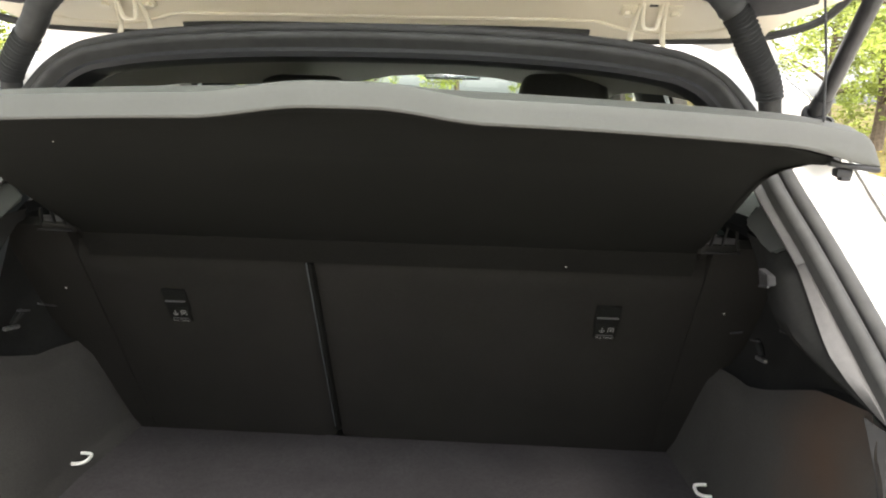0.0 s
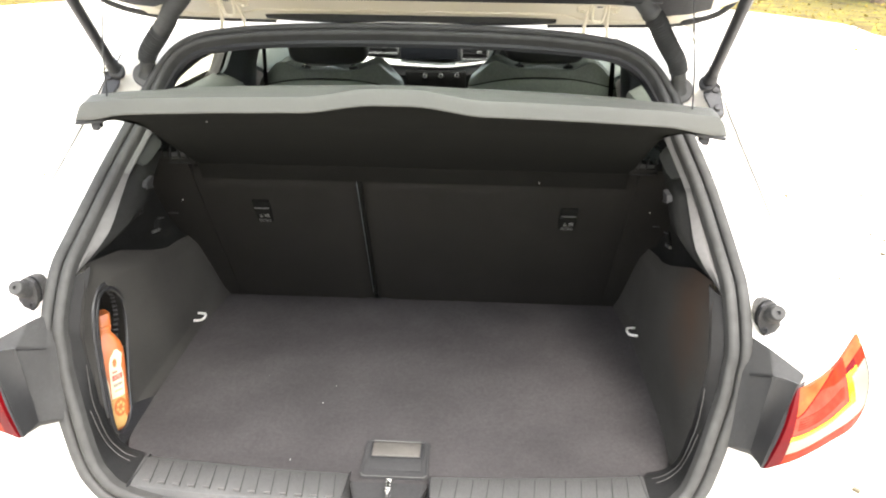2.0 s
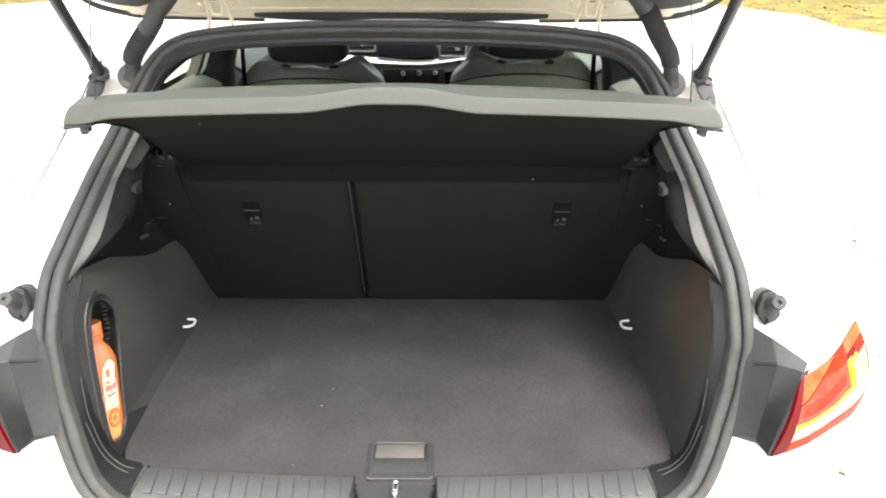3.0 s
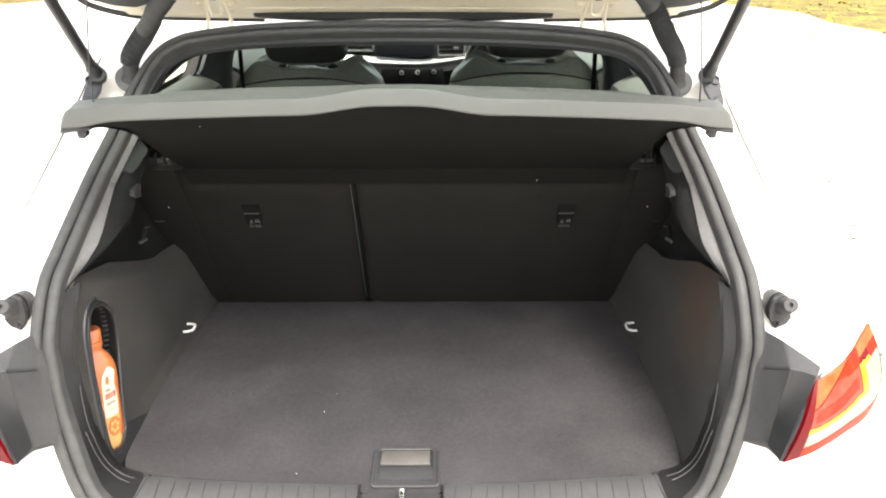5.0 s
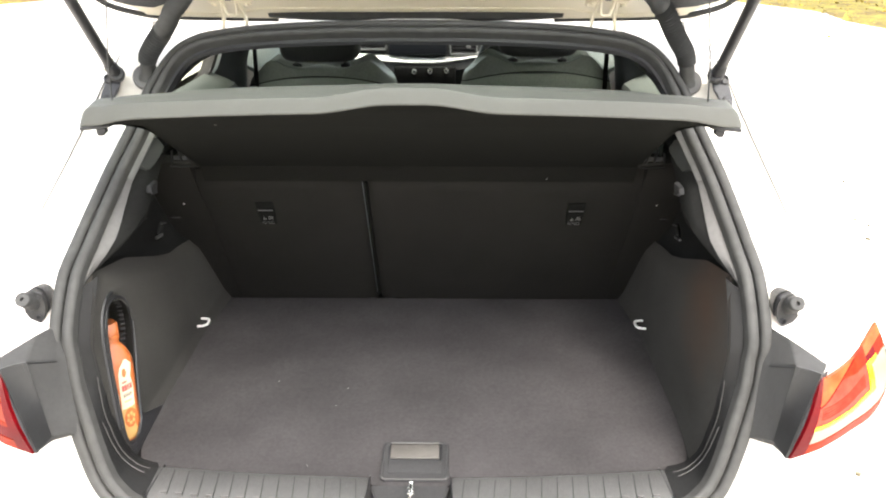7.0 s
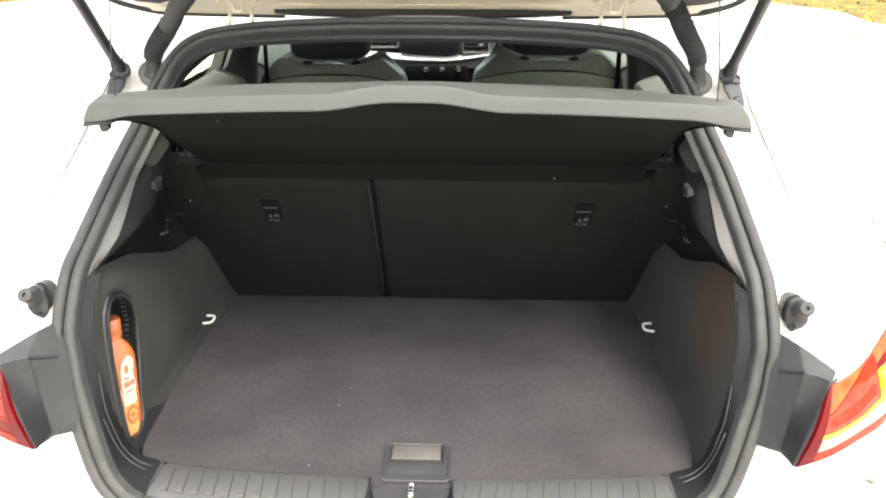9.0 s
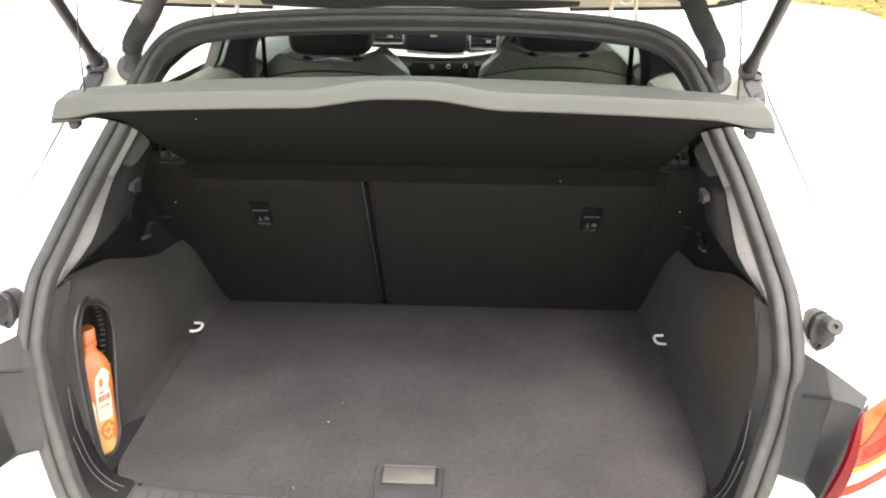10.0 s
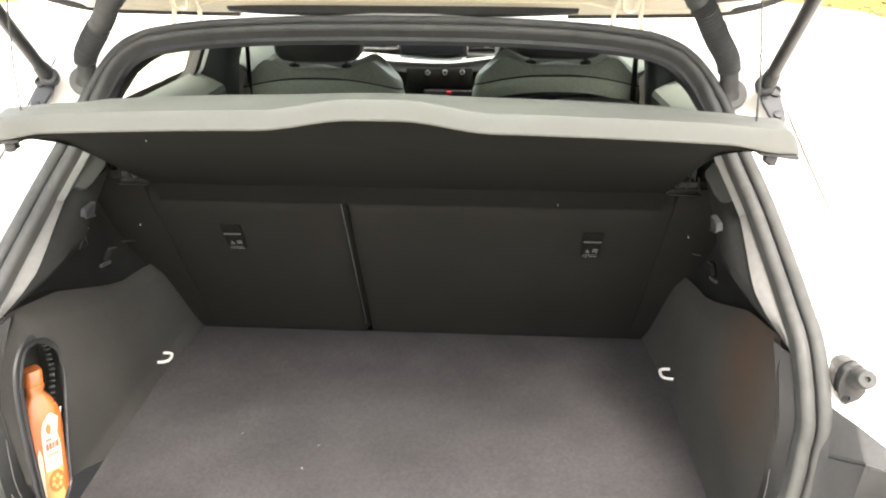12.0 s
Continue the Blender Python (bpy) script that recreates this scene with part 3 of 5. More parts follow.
def build_roof():
    def z(x, y):
        return 1.458 + .03 * math.sin(min(max((y - .35) / 1.5, 0), 1) * math.pi) - .11 * (x / .6) ** 2 - .02 * smoothstep(1.4, 1.8, y)
    xs = [-.585, -.5, -.38, -.2, 0, .2, .38, .5, .585]
    part("roof", skin([[(x, y, z(x, y)) for x in xs] for y in (.36, .5, .7, 1.0, 1.3, 1.6, 1.78)], thick=.004), PAINT, car)
    part("headliner", skin([[(x * .9, y, z(x * .95, y) - .055) for x in xs] for y in (.24, .3, .5, .8, 1.1, 1.4, 1.74)], thick=.006), HEADLINER, car, "grey cloth headliner")
    g = part("windscreen", skin([[(x * (1 - .22 * f), 2.42 - .68 * f + .06 * (1 - (x / .75) ** 2) , 1.02 + .40 * f) for x in (-.75, -.5, -.25, 0, .25, .5, .75)] for f in (0, .25, .5, .75, 1)]), GLASS, car)
    g.visible_shadow = False
    part("bonnet", skin([[(x * (1 - .12 * f), 2.36 + 1.15 * f, 1.0 - .04 * f - .17 * f ** 3 - .05 * (x / .8) ** 2) for x in (-.84, -.6, -.3, 0, .3, .6, .84)] for f in (0, .2, .4, .6, .8, 1)], thick=.004), PAINT, car)
    part("nose", skin([[(x, 3.50 + d - .16 * (x / .8) ** 2, z0) for x in (-.8, -.6, -.3, 0, .3, .6, .8)] for d, z0 in ((-.02, .80), (.08, .72), (.11, .55), (.10, .35), (.04, .22))]), PAINT, car)
    part("rear_bumper", skin([[(x, y0 + .22 * abs(x / .86) ** 4, z0) for x in (-.86, -.8, -.7, -.5, -.25, 0, .25, .5, .7, .8, .86)] for y0, z0 in ((-.415, .565), (-.455, .54), (-.465, .45), (-.45, .34), (-.40, .24))]), PAINT, car)
    part("floor_pan", one_box((0, 1.55, .30), (1.55, 3.7, .05), .02), DARK_PLASTIC, car)
    bm = bmesh.new()
    box(bm, (0, .14, .50), (1.00, .74, .28), .02)
    part("boot_well", bm, DARK_PLASTIC, car)
    part("bulkhead", one_box((0, 2.50, .66), (1.5, .04, .72), .01), DARK_PLASTIC, car)
    for sx in (-1, 1):
        for y in (.42, 3.02):
            bm = bmesh.new()
            lathe(bm, (sx * .70, y, .32), (sx, 0, 0), [(0, .12), (0, .26), (.02, .315), (.10, .32), (.17, .315), (.19, .27), (.18, .22)], 28)
            w = part("wheel", bm, TYRE, car)
            bm = bmesh.new()
            lathe(bm, (sx * .865, y, .32), (sx, 0, 0), [(0, .215), (.015, .215), (.01, .19), (.0, .06), (.02, .05), (.025, .001)], 24)
            part("rim", bm, SILVER, w)


build_roof()


# ---- trim round the boot opening, inside the seal ----
def split_run(test):
    """The stretches of the seal that pass the test, in order, each unbroken."""
    n = len(FRAMES)
    flags = [test(f[0]) for f in FRAMES]
    start = next(i for i in range(n) if flags[i] and not flags[i - 1]) if not all(flags) else 0
    runs, cur = [], []
    for k in range(n):
        i = (start + k) % n
        if flags[i]:
            cur.append(FRAMES[i])
        elif cur:
            runs.append(cur)
            cur = []
    if cur:
        runs.append(cur)
    return runs


for run in split_run(lambda p: p.z > 1.14):
    rows = []
    for p, o, nn in run:
        edge = p - o * .041 * slim(p.z) - nn * .012
        a = p - o * .041 - nn * .012
        f = .35 + .65 * smoothstep(1.30, 1.37, p.z)
        rows.append([edge, mix3(edge, a, .5) - nn * .003 * (1 - slim(p.z)), a - o * .004 * f + Vector((0, .012, 0)), a - o * .009 * f + Vector((0, .040 * f, 0)), a - o * .011 * f + Vector((0, .072 * f, 0)), a - o * .006 * f + Vector((0, .090 * f, 0)), a + o * .02 + Vector((0, .13 * f, 0))])
    part("header_trim", skin(rows), DARK_PLASTIC, car, "black plastic trim above the boot opening")


def wall_x(y, z):
    base = lerp(y, [-.15, 0, .3, .47], [.516, .523, .529, .516])
    return base + lerp(z, [.66, .67, .69, .75, .85, 1.0], [0, .003, .009, .014, .021, .029])


def wall_top(y):
    return lerp(y, [-.16, -.10, -.02, .05, .12, .19, .257, .325, .384], [1.03, 1.01, .992, .976, .946, .916, .893, .885, .876])


def seat_y(z):
    return .481 - .563 * (z - .682)


def pillar_edge(z, s):
    """Inner edge of the pale pillar trim."""
    x = lerp(z, [.99, 1.0, 1.025, 1.048, 1.066, 1.083, 1.117, 1.141], [.570, .563, .544, .533, .532, .533, .533, .530])
    y = lerp(z, [.99, 1.0, 1.025, 1.048, 1.083, 1.117, 1.141], [-.105, -.09, -.058, -.026, .024, .071, .10])
    return Vector((s * x, y, z))


for s in (-1, 1):
    run = [f for f in FRAMES if .985 < f[0].z < 1.146 and f[0].x * s > 0]
    rows = []
    for p, o, nn in run:
        a = p - o * .041 - nn * .012
        e = pillar_edge(p.z, s)
        rows.append([a, mix3(a, e, .35) + nn * .003, mix3(a, e, .8) + nn * .001, e, e + Vector((s * .02, .03, 0))])
    part("pillar_cover", skin(rows), PILLAR_GREY, car, "pale grey plastic pillar cover")
    rows = []
    for k in range(14):
        e = pillar_edge(.992 + .149 * k / 13, s)
        f = smoothstep(.985, 1.06, e.z)
        rows.append([e + Vector((s * .002, .004, 0)), e + Vector((-s * .010 * f, .018 * f + .004, 0)), e + Vector((-s * .020 * f, .045 * f + .004, .002)), e + Vector((-s * .020 * f, .090 * f + .004, .002)), e + Vector((s * .02, .13 * f + .02, 0))])
    part("pillar_lining", skin(rows), LINING_DARK, car, "dark grey plastic beside the pillar cover")
    # joint above the cover, and the pillar foot above it
    run = [f for f in FRAMES if 1.142 < f[0].z < 1.235 and f[0].x * s > 0]
    rows = []
    for p, o, nn in run:
        a = p - o * .041 - nn * .010
        rows.append([a, a - o * .007 - nn * .003, a - o * .010 - nn * .006, a - o * .004 - nn * .016])
    part("pillar_strip", skin(rows), GREY_PLASTIC, car)
    # corner trim below the pillar cover, round the corner to the sill
    run = [f for f in FRAMES if f[0].z < 1.004 and f[0].x * s > .447]
    if run[0][0].z < run[-1][0].z:
        run = run[::-1]
    foot = smooth_path([(.527, -.170, .76), (.522, -.168, .72), (.512, -.172, .69), (.494, -.180, .677), (.474, -.189, .674), (.453, -.194, .674)], 30)
    low = [k for k, f in enumerate(run) if f[0].z < .76]
    rows = []
    for k, (p, o, nn) in enumerate(run):
        a = p - o * .041 - nn * .012
        if k in low:
            q = foot[round(29 * (k - low[0]) / (len(low) - 1))]
            e = Vector((s * q.x, q.y, q.z))
        else:
            y_in = lerp(p.z, [.76, .9, .95, 1.0, 1.032], [-.170, -.165, -.138, -.090, -.048])
            e = Vector((s * (wall_x(y_in, p.z) - .001), y_in, p.z))
        d = (e - a).length
        rows.append([a, mix3(a, e, .12) + nn * .002, mix3(a, e, .40) + Vector((s * -.03 * d, -.01 * d, .01 * d)), mix3(a, e, .75) + Vector((s * -.02 * d, -.01 * d, .005 * d)), e, e + Vector((s * .010, .02, -.006))])
    trim = part("corner_trim", skin(rows), CORNER_PLASTIC, car, "black plastic boot corner trim")
    tree = BVHTree.FromPolygons([v.co for v in trim.data.vertices], [tuple(f.vertices) for f in trim.data.polygons])
    upper = [(.539, -.172, .850), (.536, -.179, .816), (.530, -.187, .782), (.518, -.190, .727), (.505, -.187, .692), (.488, -.192, .680), (.468, -.197, .676)]
    lower = [(.533, -.200, .775), (.523, -.204, .727), (.510, -.203, .695), (.492, -.205, .683), (.472, -.210, .678)]
    for line in (upper, lower):
        pts = []
        for q in smooth_path([(s * x, y, z) for x, y, z in line], 30):
            at = tree.find_nearest(q)[0]
            pts.append(at + (Vector((0, -.7, 1.0)) - at).normalized() * .0012)
        # paler grey paints the highlight that runs along each raised line
        part("trim_highlight", one_tube(pts, .0007, 6), GREY_PLASTIC, car, "fine raised line in the corner trim, paler for its highlight")


# ---- load sill ----
def build_sill():
    xs = sorted([-.452 + .904 * k / 40 for k in range(41)] + [-.074, -.066, .066, .074])
    def back(x):
        return -.182 - .026 * (1 - (x / .46) ** 2)
    rows = [[(x, back(x), .650) for x in xs], [(x, back(x) - .002, .668) for x in xs], [(x, back(x) - .012, .674) for x in xs], [(x, back(x) - .070, .672) for x in xs],
            [(x, back(x) - .080, .668) for x in xs], [(x, back(x) - .090, .650) for x in xs], [(x, back(x) - .098, .60) for x in xs]]
    rows = [[(x, y, z - .034 * (1 - smoothstep(.066, .075, abs(x)))) for x, y, z in row] for row in rows]
    sill = part("sill_trim", skin(rows), SILL_PLASTIC, car, "grey plastic load sill trim with cross ribs")
    for s in (-1, 1):
        for k in range(13):
            x = s * (.092 + k * .0272)
            y = back(x)
            bm = bmesh.new()
            box(bm, (x, y - .044, .6722), (.0013, .058, .0044), .0004, (0, 0, -s * 6))
            part("rib", bm, PLASTIC, sill)
            bm = bmesh.new()
            box(bm, (x + s * .004, y - .069, .6745), (.012, .0038, .0045), .0012)
            part("rib_foot", bm, PILLAR_GREY, sill)
        for x in (s * .448, s * .074):
            part("sill_joint", one_box((x, back(x) - .045, .6712), (.002, .088, .006), .001, (0, 0, s * 4)), DARK_PLASTIC, sill)
    # lowered latch bay in the middle
    bm = bmesh.new()
    plate(bm, [(-.070, -.228, .668), (.070, -.228, .668), (.046, -.302, .668), (-.046, -.302, .668)], (0, 0, -.02))
    bmesh.ops.bevel(bm, geom=bm.edges[:], offset=.003, segments=2, affect="EDGES")
    part("latch_cover", bm, PLASTIC, sill)
    bm = bmesh.new()
    tube(bm, [(.003, -.238, .666), (.003, -.240, .682), (.003, -.252, .685), (.003, -.268, .682), (.003, -.270, .666)], .0042, 8)
    for k in range(5):
        box(bm, (.003, -.241 - .007 * k, .6855), (.010, .003, .005), .001)
    part("striker", bm, CHROME, sill, "shiny steel lock striker")


build_sill()


# ---- side walls of the boot ----
def hole_near(z):
    return lerp(z, [.683, .715, .78, .835, .898, .923, .943], [-.138, -.146, -.136, -.127, -.112, -.097, -.076])


def hole_far(z):
    return lerp(z, [.678, .690, .704, .748, .805, .857, .90, .925, .943], [-.108, -.080, -.072, -.053, -.026, -.006, -.006, -.024, -.052])


def build_wall(s):
    ny, nz = (136, 96) if s < 0 else (34, 18)
    bm = bmesh.new()
    grid = []
    for j in range(nz + 1):
        row = []
        for i in range(ny + 1):
            v = j / nz
            zb = .650 + .36 * v
            y_0 = lerp(zb, [.66, .9, .95, 1.0, 1.03], [-.172, -.168, -.140, -.094, -.05])
            y = y_0 + (.50 - y_0) * i / ny
            z = .650 + (wall_top(y) - .650) * v
            y = min(y, seat_y(z) + .02)
            z = min(z, wall_top(y))
            x = wall_x(y, z) + .010 * smoothstep(.86, 1.0, v) - .006 * math.sin(v * 3.14) * math.sin((y + .15) * 5)
            row.append((bm.verts.new((s * x, y, z)), y, z))
        grid.append(row)
    for j in range(nz):
        for i in range(ny):
            y, z = grid[j][i][1] + .005, grid[j][i][2] + .003
            if s < 0 and hole_near(z) < y < hole_far(z) and .679 < z < .940:
                continue
            q = [grid[j][i][0], grid[j][i + 1][0], grid[j + 1][i + 1][0], grid[j + 1][i][0]]
            try:
                bm.faces.new(q)
            except ValueError:
                pass
    wall = part("boot_side_lining", bm, SIDE_BROWNED if s > 0 else SIDE_FELT, car, "dark felt-covered boot side lining")
    # chromed tie-down hook
    bm = bmesh.new()
    hook = [(s * .560, .283, .688), (s * .540, .283, .689), (s * .524, .283, .690), (s * .516, .286, .691), (s * .5135, .292, .691), (s * .5135, .302, .691), (s * .515, .310, .692), (s * .521, .313, .693), (s * .540, .314, .693), (s * .560, .314, .693)]
    tube(bm, smooth_path(hook, 40), .0030, 8)
    part("tie_down_hook", bm, HOOK_WHITE, car, "shiny metal tie-down hook")
    # plastic panel above the felt, with ledge, pockets and clips
    rows = []
    def start(z):
        return lerp(z, [.99, 1.0, 1.025, 1.048, 1.083, 1.117, 1.15], [-.085, -.075, -.040, -.010, .040, .087, .13])
    for i in range(20):
        f = i / 19
        y0 = start(1.0) + (.46 - start(1.0)) * f
        z0 = wall_top(min(y0, .36)) - .004
        x0 = wall_x(min(y0, .47), z0) + .012
        row = []
        for dx, z in ((0, z0), (.012, z0 + .010), (.022, z0 + .05), (.024, 1.09), (.004, 1.105), (-.010, 1.115), (-.010, 1.125), (.02, 1.135)):
            y = start(z) + (.46 - start(z)) * f
            row.append((s * (x0 + dx * smoothstep(0, .15, f)), y, max(z, z0)))
        rows.append(row)
    part("side_panel_upper", skin(rows), LINING_DARK, car, "black plastic upper boot side panel")
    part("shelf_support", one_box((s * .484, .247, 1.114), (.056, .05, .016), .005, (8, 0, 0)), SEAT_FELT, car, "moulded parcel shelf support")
    for x, tilt, tall in ((.508, -14, .034), (.490, 4, .038), (.474, 10, .028), (.462, 18, .022)):
        part("support_fin", one_box((s * x, .221, 1.109 + tall / 2), (.003, .006, tall), .001, (20, s * tilt, 0)), CORNER_PLASTIC, car)
    part("support_web", one_box((s * .484, .227, 1.119), (.046, .003, .020), .001, (14, 0, 0)), PLASTIC, car)
    part("shelf_support_lip", one_box((s * .486, .217, 1.1075), (.054, .005, .003), .001), CORNER_PLASTIC, car)
    bm = bmesh.new()
    plate(bm, [(s * .494, .165, 1.162), (s * .505, .155, 1.188), (s * .517, .125, 1.188), (s * .533, .094, 1.146), (s * .512, .108, 1.131), (s * .506, .128, 1.140)], (s * .02, .03, -.006))
    bmesh.ops.bevel(bm, geom=bm.edges[:], offset=.004, segments=2, affect="EDGES")
    part("pillar_foot", bm, FOOT_GREY, car, "grey pillar trim foot")
    bm = bmesh.new()
    plate(bm, [(s * .500, .083, 1.109), (s * .500, .116, 1.111), (s * .501, .106, 1.091), (s * .501, .078, 1.097)], (s * .012, .004, 0))
    bmesh.ops.bevel(bm, geom=bm.edges[:], offset=.0015, segments=2, affect="EDGES")
    clip = part("clip", bm, PLASTIC, car, "dark plastic clip with paler lower edge")
    part("clip_edge", one_box((s * .501, .092, 1.0935), (.004, .028, .0035), .001, (-12, 0, 0)), PLASTIC, clip)
    bm = bmesh.new()
    box(bm, (s * .558, .120, 1.0225), (.010, .072, .0030), .001, (-10, 0, 0))
    box(bm, (s * .557, .157, 1.025), (.004, .003, .018), .001, (0, 0, 0))
    part("side_pocket", bm, PLASTIC, car, "small open pocket in the side panel")
    hook = part("bag_hook", one_tube([(s * .553, .222, .978), (s * .551, .205, .972), (s * .550, .190, .965)], [.0055, .0060, .0040], 8), LINING_DARK, car, "folding bag hook")
    part("hook_tip", one_box((s * .547, .185, .9635), (.006, .034, .0060), .0015, (-10, 0, 0)), SILL_PLASTIC, hook)
    part("hook_pin", one_box((s * .548, .218, .9800), (.004, .030, .0030), .001, (-16, 0, 0)), PLASTIC, hook)
    part("panel_catch", one_box((s * .536, .259, .9775), (.005, .048, .0030), .001, (-21, 0, 0)), PLASTIC, car)
    bm = bmesh.new()
    plate(bm, [(s * .5275, .304, .9965), (s * .5325, .304, .9965), (s * .5300, .304, .9910)], (0, .0015, 0))
    part("pale_mark", bm, LINT, car, "tiny pale mark", smooth=False)
    return wall


for s in (-1, 1):
    build_wall(s)


def build_pocket():
    """Recess in the felt beside the sill, with an elastic rim."""
    bm = bmesh.new()
    near = [(-.526, -.152, .662), (-.550, -.122, .962), (-.556, .030, .962), (-.530, .030, .662)]
    far = [(-.560, -.150, .664), (-.572, -.118, .955), (-.605, .030, .955), (-.605, .030, .664)]
    near, far = [bm.verts.new(v) for v in near], [bm.verts.new(v) for v in far]
    bm.faces.new(far)
    for k in range(4):
        bm.faces.new((near[k], near[(k + 1) % 4], far[(k + 1) % 4], far[k]))
    bmesh.ops.remove_doubles(bm, verts=bm.verts, dist=1e-5)
    pocket = part("side_recess", bm, SIDE_FELT, car, "recess in the boot side wall")
    rim = []
    for y, z in ((-.128, .835), (-.113, .898), (-.097, .926), (-.078, .942), (-.048, .941), (-.022, .926), (-.004, .898), (-.004, .857), (-.026, .805), (-.053, .748), (-.070, .706), (-.080, .688), (-.106, .677), (-.130, .678), (-.145, .688), (-.148, .715), (-.138, .78)):
        rim.append((-(wall_x(y, z) + .000), y, z))
    loop = smooth_path(rim, 60, closed=True)
    bm = bmesh.new()
    tube(bm, loop + [loop[0]], .0038, 8, cap=False)
    part("recess_rim", bm, DARK_PLASTIC, pocket, "black rubber rim of the recess")
    outer = []
    for y, z in ((-.158, .73), (-.151, .78), (-.143, .83), (-.132, .885), (-.118, .925), (-.100, .944), (-.080, .954), (-.055, .953)):
        outer.append((-(wall_x(y, z) - .001), y, z))
    part("recess_lip", one_tube(smooth_path(outer, 40), .0042, 8), DARK_PLASTIC, pocket, "black outer lip of the recess")
    bm = bmesh.new()
    for k in range(18):
        z = .925 - .0095 * k
        y = hole_far(z) + .002
        box(bm, (-.566, y + .003, z), (.009, .006, .0045), .0015, (0, 0, 30))
    part("recess_ribs", bm, DARK_PLASTIC, pocket)
    bm = skin([[(-(wall_x(y, z) - .0015), y, z) for z in (.660, .5 * (.660 + top), top)] for y, top in ((.012, .662), (-.010, .670), (-.035, .681), (-.060, .692), (-.075, .691), (-.084, .684), (-.106, .674), (-.130, .675), (-.150, .682))], thick=.001)
    part("recess_foot", bm, DARK_PLASTIC, pocket, "dark strip between recess and carpet")
    return pocket


build_pocket()


# ---- lamps, buffers, struts and tailgate ----
def build_lamp(s):
    """Rear lamp on the body corner, with the dark housing between it and the seal."""
    dx = .011 if s < 0 else 0.0
    def at(x, y, z):
        return Vector((s * x + dx, y, z))
    a, b, c, d = at(.606, -.155, .946), at(.624, -.195, .946), at(.651, -.262, .942), at(.634, -.287, .941)
    e, f, g, h, k = at(.595, -.202, .903), at(.607, -.259, .937), at(.575, -.240, .782), at(.600, -.262, .794), at(.600, -.306, .796)
    bm = bmesh.new()
    va, vb, vc, vd, ve, vf, vg, vh, vk = (bm.verts.new(p) for p in (a, b, c, d, e, f, g, h, k))
    v0, v1 = bm.verts.new(g + Vector((0, .03, -.02))), bm.verts.new(k + Vector((0, .05, -.014)))
    ve2, vg2, va2 = bm.verts.new(e + at(-.016, .045, -.004) - at(0, 0, 0)), bm.verts.new(g + at(-.014, .035, 0) - at(0, 0, 0)), bm.verts.new(a + at(-.014, .030, .004) - at(0, 0, 0))
    for q in ((ve2, ve, vg, vg2), (va2, va, ve, ve2), (va, vb, vf, ve), (vb, vc, vd, vf), (ve, vf, vh, vg), (vg, vh, v0), (vh, vk, v1, v0)):
        bm.faces.new(q)
    inner = [x for x in bm.edges if len(x.link_faces) == 2]
    bmesh.ops.bevel(bm, geom=inner, offset=.0035, segments=3, affect="EDGES", profile=.5)
    bmesh.ops.recalc_face_normals(bm, faces=bm.faces)
    bmesh.ops.solidify(bm, geom=bm.faces[:], thickness=.004)
    lamp = part("tail_light_housing", bm, HOUSING, car, "dark grey plastic tail light surround", angle=30)
    grid = [[mix3(mix3(f, d, u), mix3(h, k, u), t) + Vector((0, .004 * math.sin(math.pi * u), 0)) for u in (0, .15, .5, .78, .80, .86, .88, 1)] for t in (0, .1, .3, .5, .7, .9, 1)]
    part("lamp_side", skin(grid, thick=.004), LAMP_SIDE, lamp, "glossy dark side wall of the lamp")
    step = Vector((s * .020, .020, -.003))
    part("housing_back", skin([[mix3(d, k, t), mix3(d, k, t) + Vector((s * .003, -.004, 0)) * math.sin(math.pi * t), mix3(d, k, t) + step] for t in (.03, .2, .4, .6, .8, 1)], thick=.002), DARK_PLASTIC, lamp)
    away = Vector((0, -.8, .4)).normalized() * .001
    part("housing_joint", one_tube([mix3(e, f, t) + Vector((0, 0, -.003)) + away for t in (0, .3, .6, .96)], .0012, 6), DARK_PLASTIC, lamp)
    part("housing_ridge", one_tube([mix3(mix3(f, d, .80), mix3(h, k, .62), t) + away for t in (.03, .3, .6, .97)], .0016, 6), HOUSING, lamp)
    part("housing_arris", one_tube([mix3(f, h, t) + away * .6 for t in (.04, .35, .7, .97)], .0012, 6), GREY_PLASTIC, lamp)
    def surf(u, v):
        """u across from the inner edge to the outer corner, v from the lower edge up."""
        low = smooth_path([(.601, -.308, .797), (.645, -.298, .806), (.682, -.283, .815), (.711, -.268, .822), (.750, -.246, .830), (.770, -.231, .842), (.780, -.223, .862)], 21)
        high = smooth_path([(.632, -.286, .938), (.650, -.275, .928), (.694, -.246, .936), (.722, -.222, .945), (.738, -.207, .957), (.758, -.188, .976)], 21)
        k = u * 20
        i = min(int(k), 19)
        a, b = low[i].lerp(low[i + 1], k - i), high[i].lerp(high[i + 1], k - i)
        bulge = Vector((.003, -.008, 0)) * math.sin(math.pi * min(max(v, 0), 1)) + Vector((.006 * u ** 3 * math.sin(math.pi * min(max(v, 0), 1)), 0, 0))
        p = a.lerp(b, v) + bulge
        return Vector((s * p.x + dx, p.y, p.z))
    def lens(name, u0, u1, v0, v1, mat, label, lift=0.0, nu=10, nv=6):
        lo = v0 if callable(v0) else (lambda u: v0)
        hi = v1 if callable(v1) else (lambda u: v1)
        rows = []
        for j in range(nv + 1):
            row = []
            for i in range(nu + 1):
                u = u0 + (u1 - u0) * i / nu
                row.append(surf(u, lo(u) + (hi(u) - lo(u)) * j / nv) + Vector((s * lift * .4, -lift, 0)))
            rows.append(row)
        bm = skin(rows, thick=.006)
        return part(name, bm, mat, lamp, label)
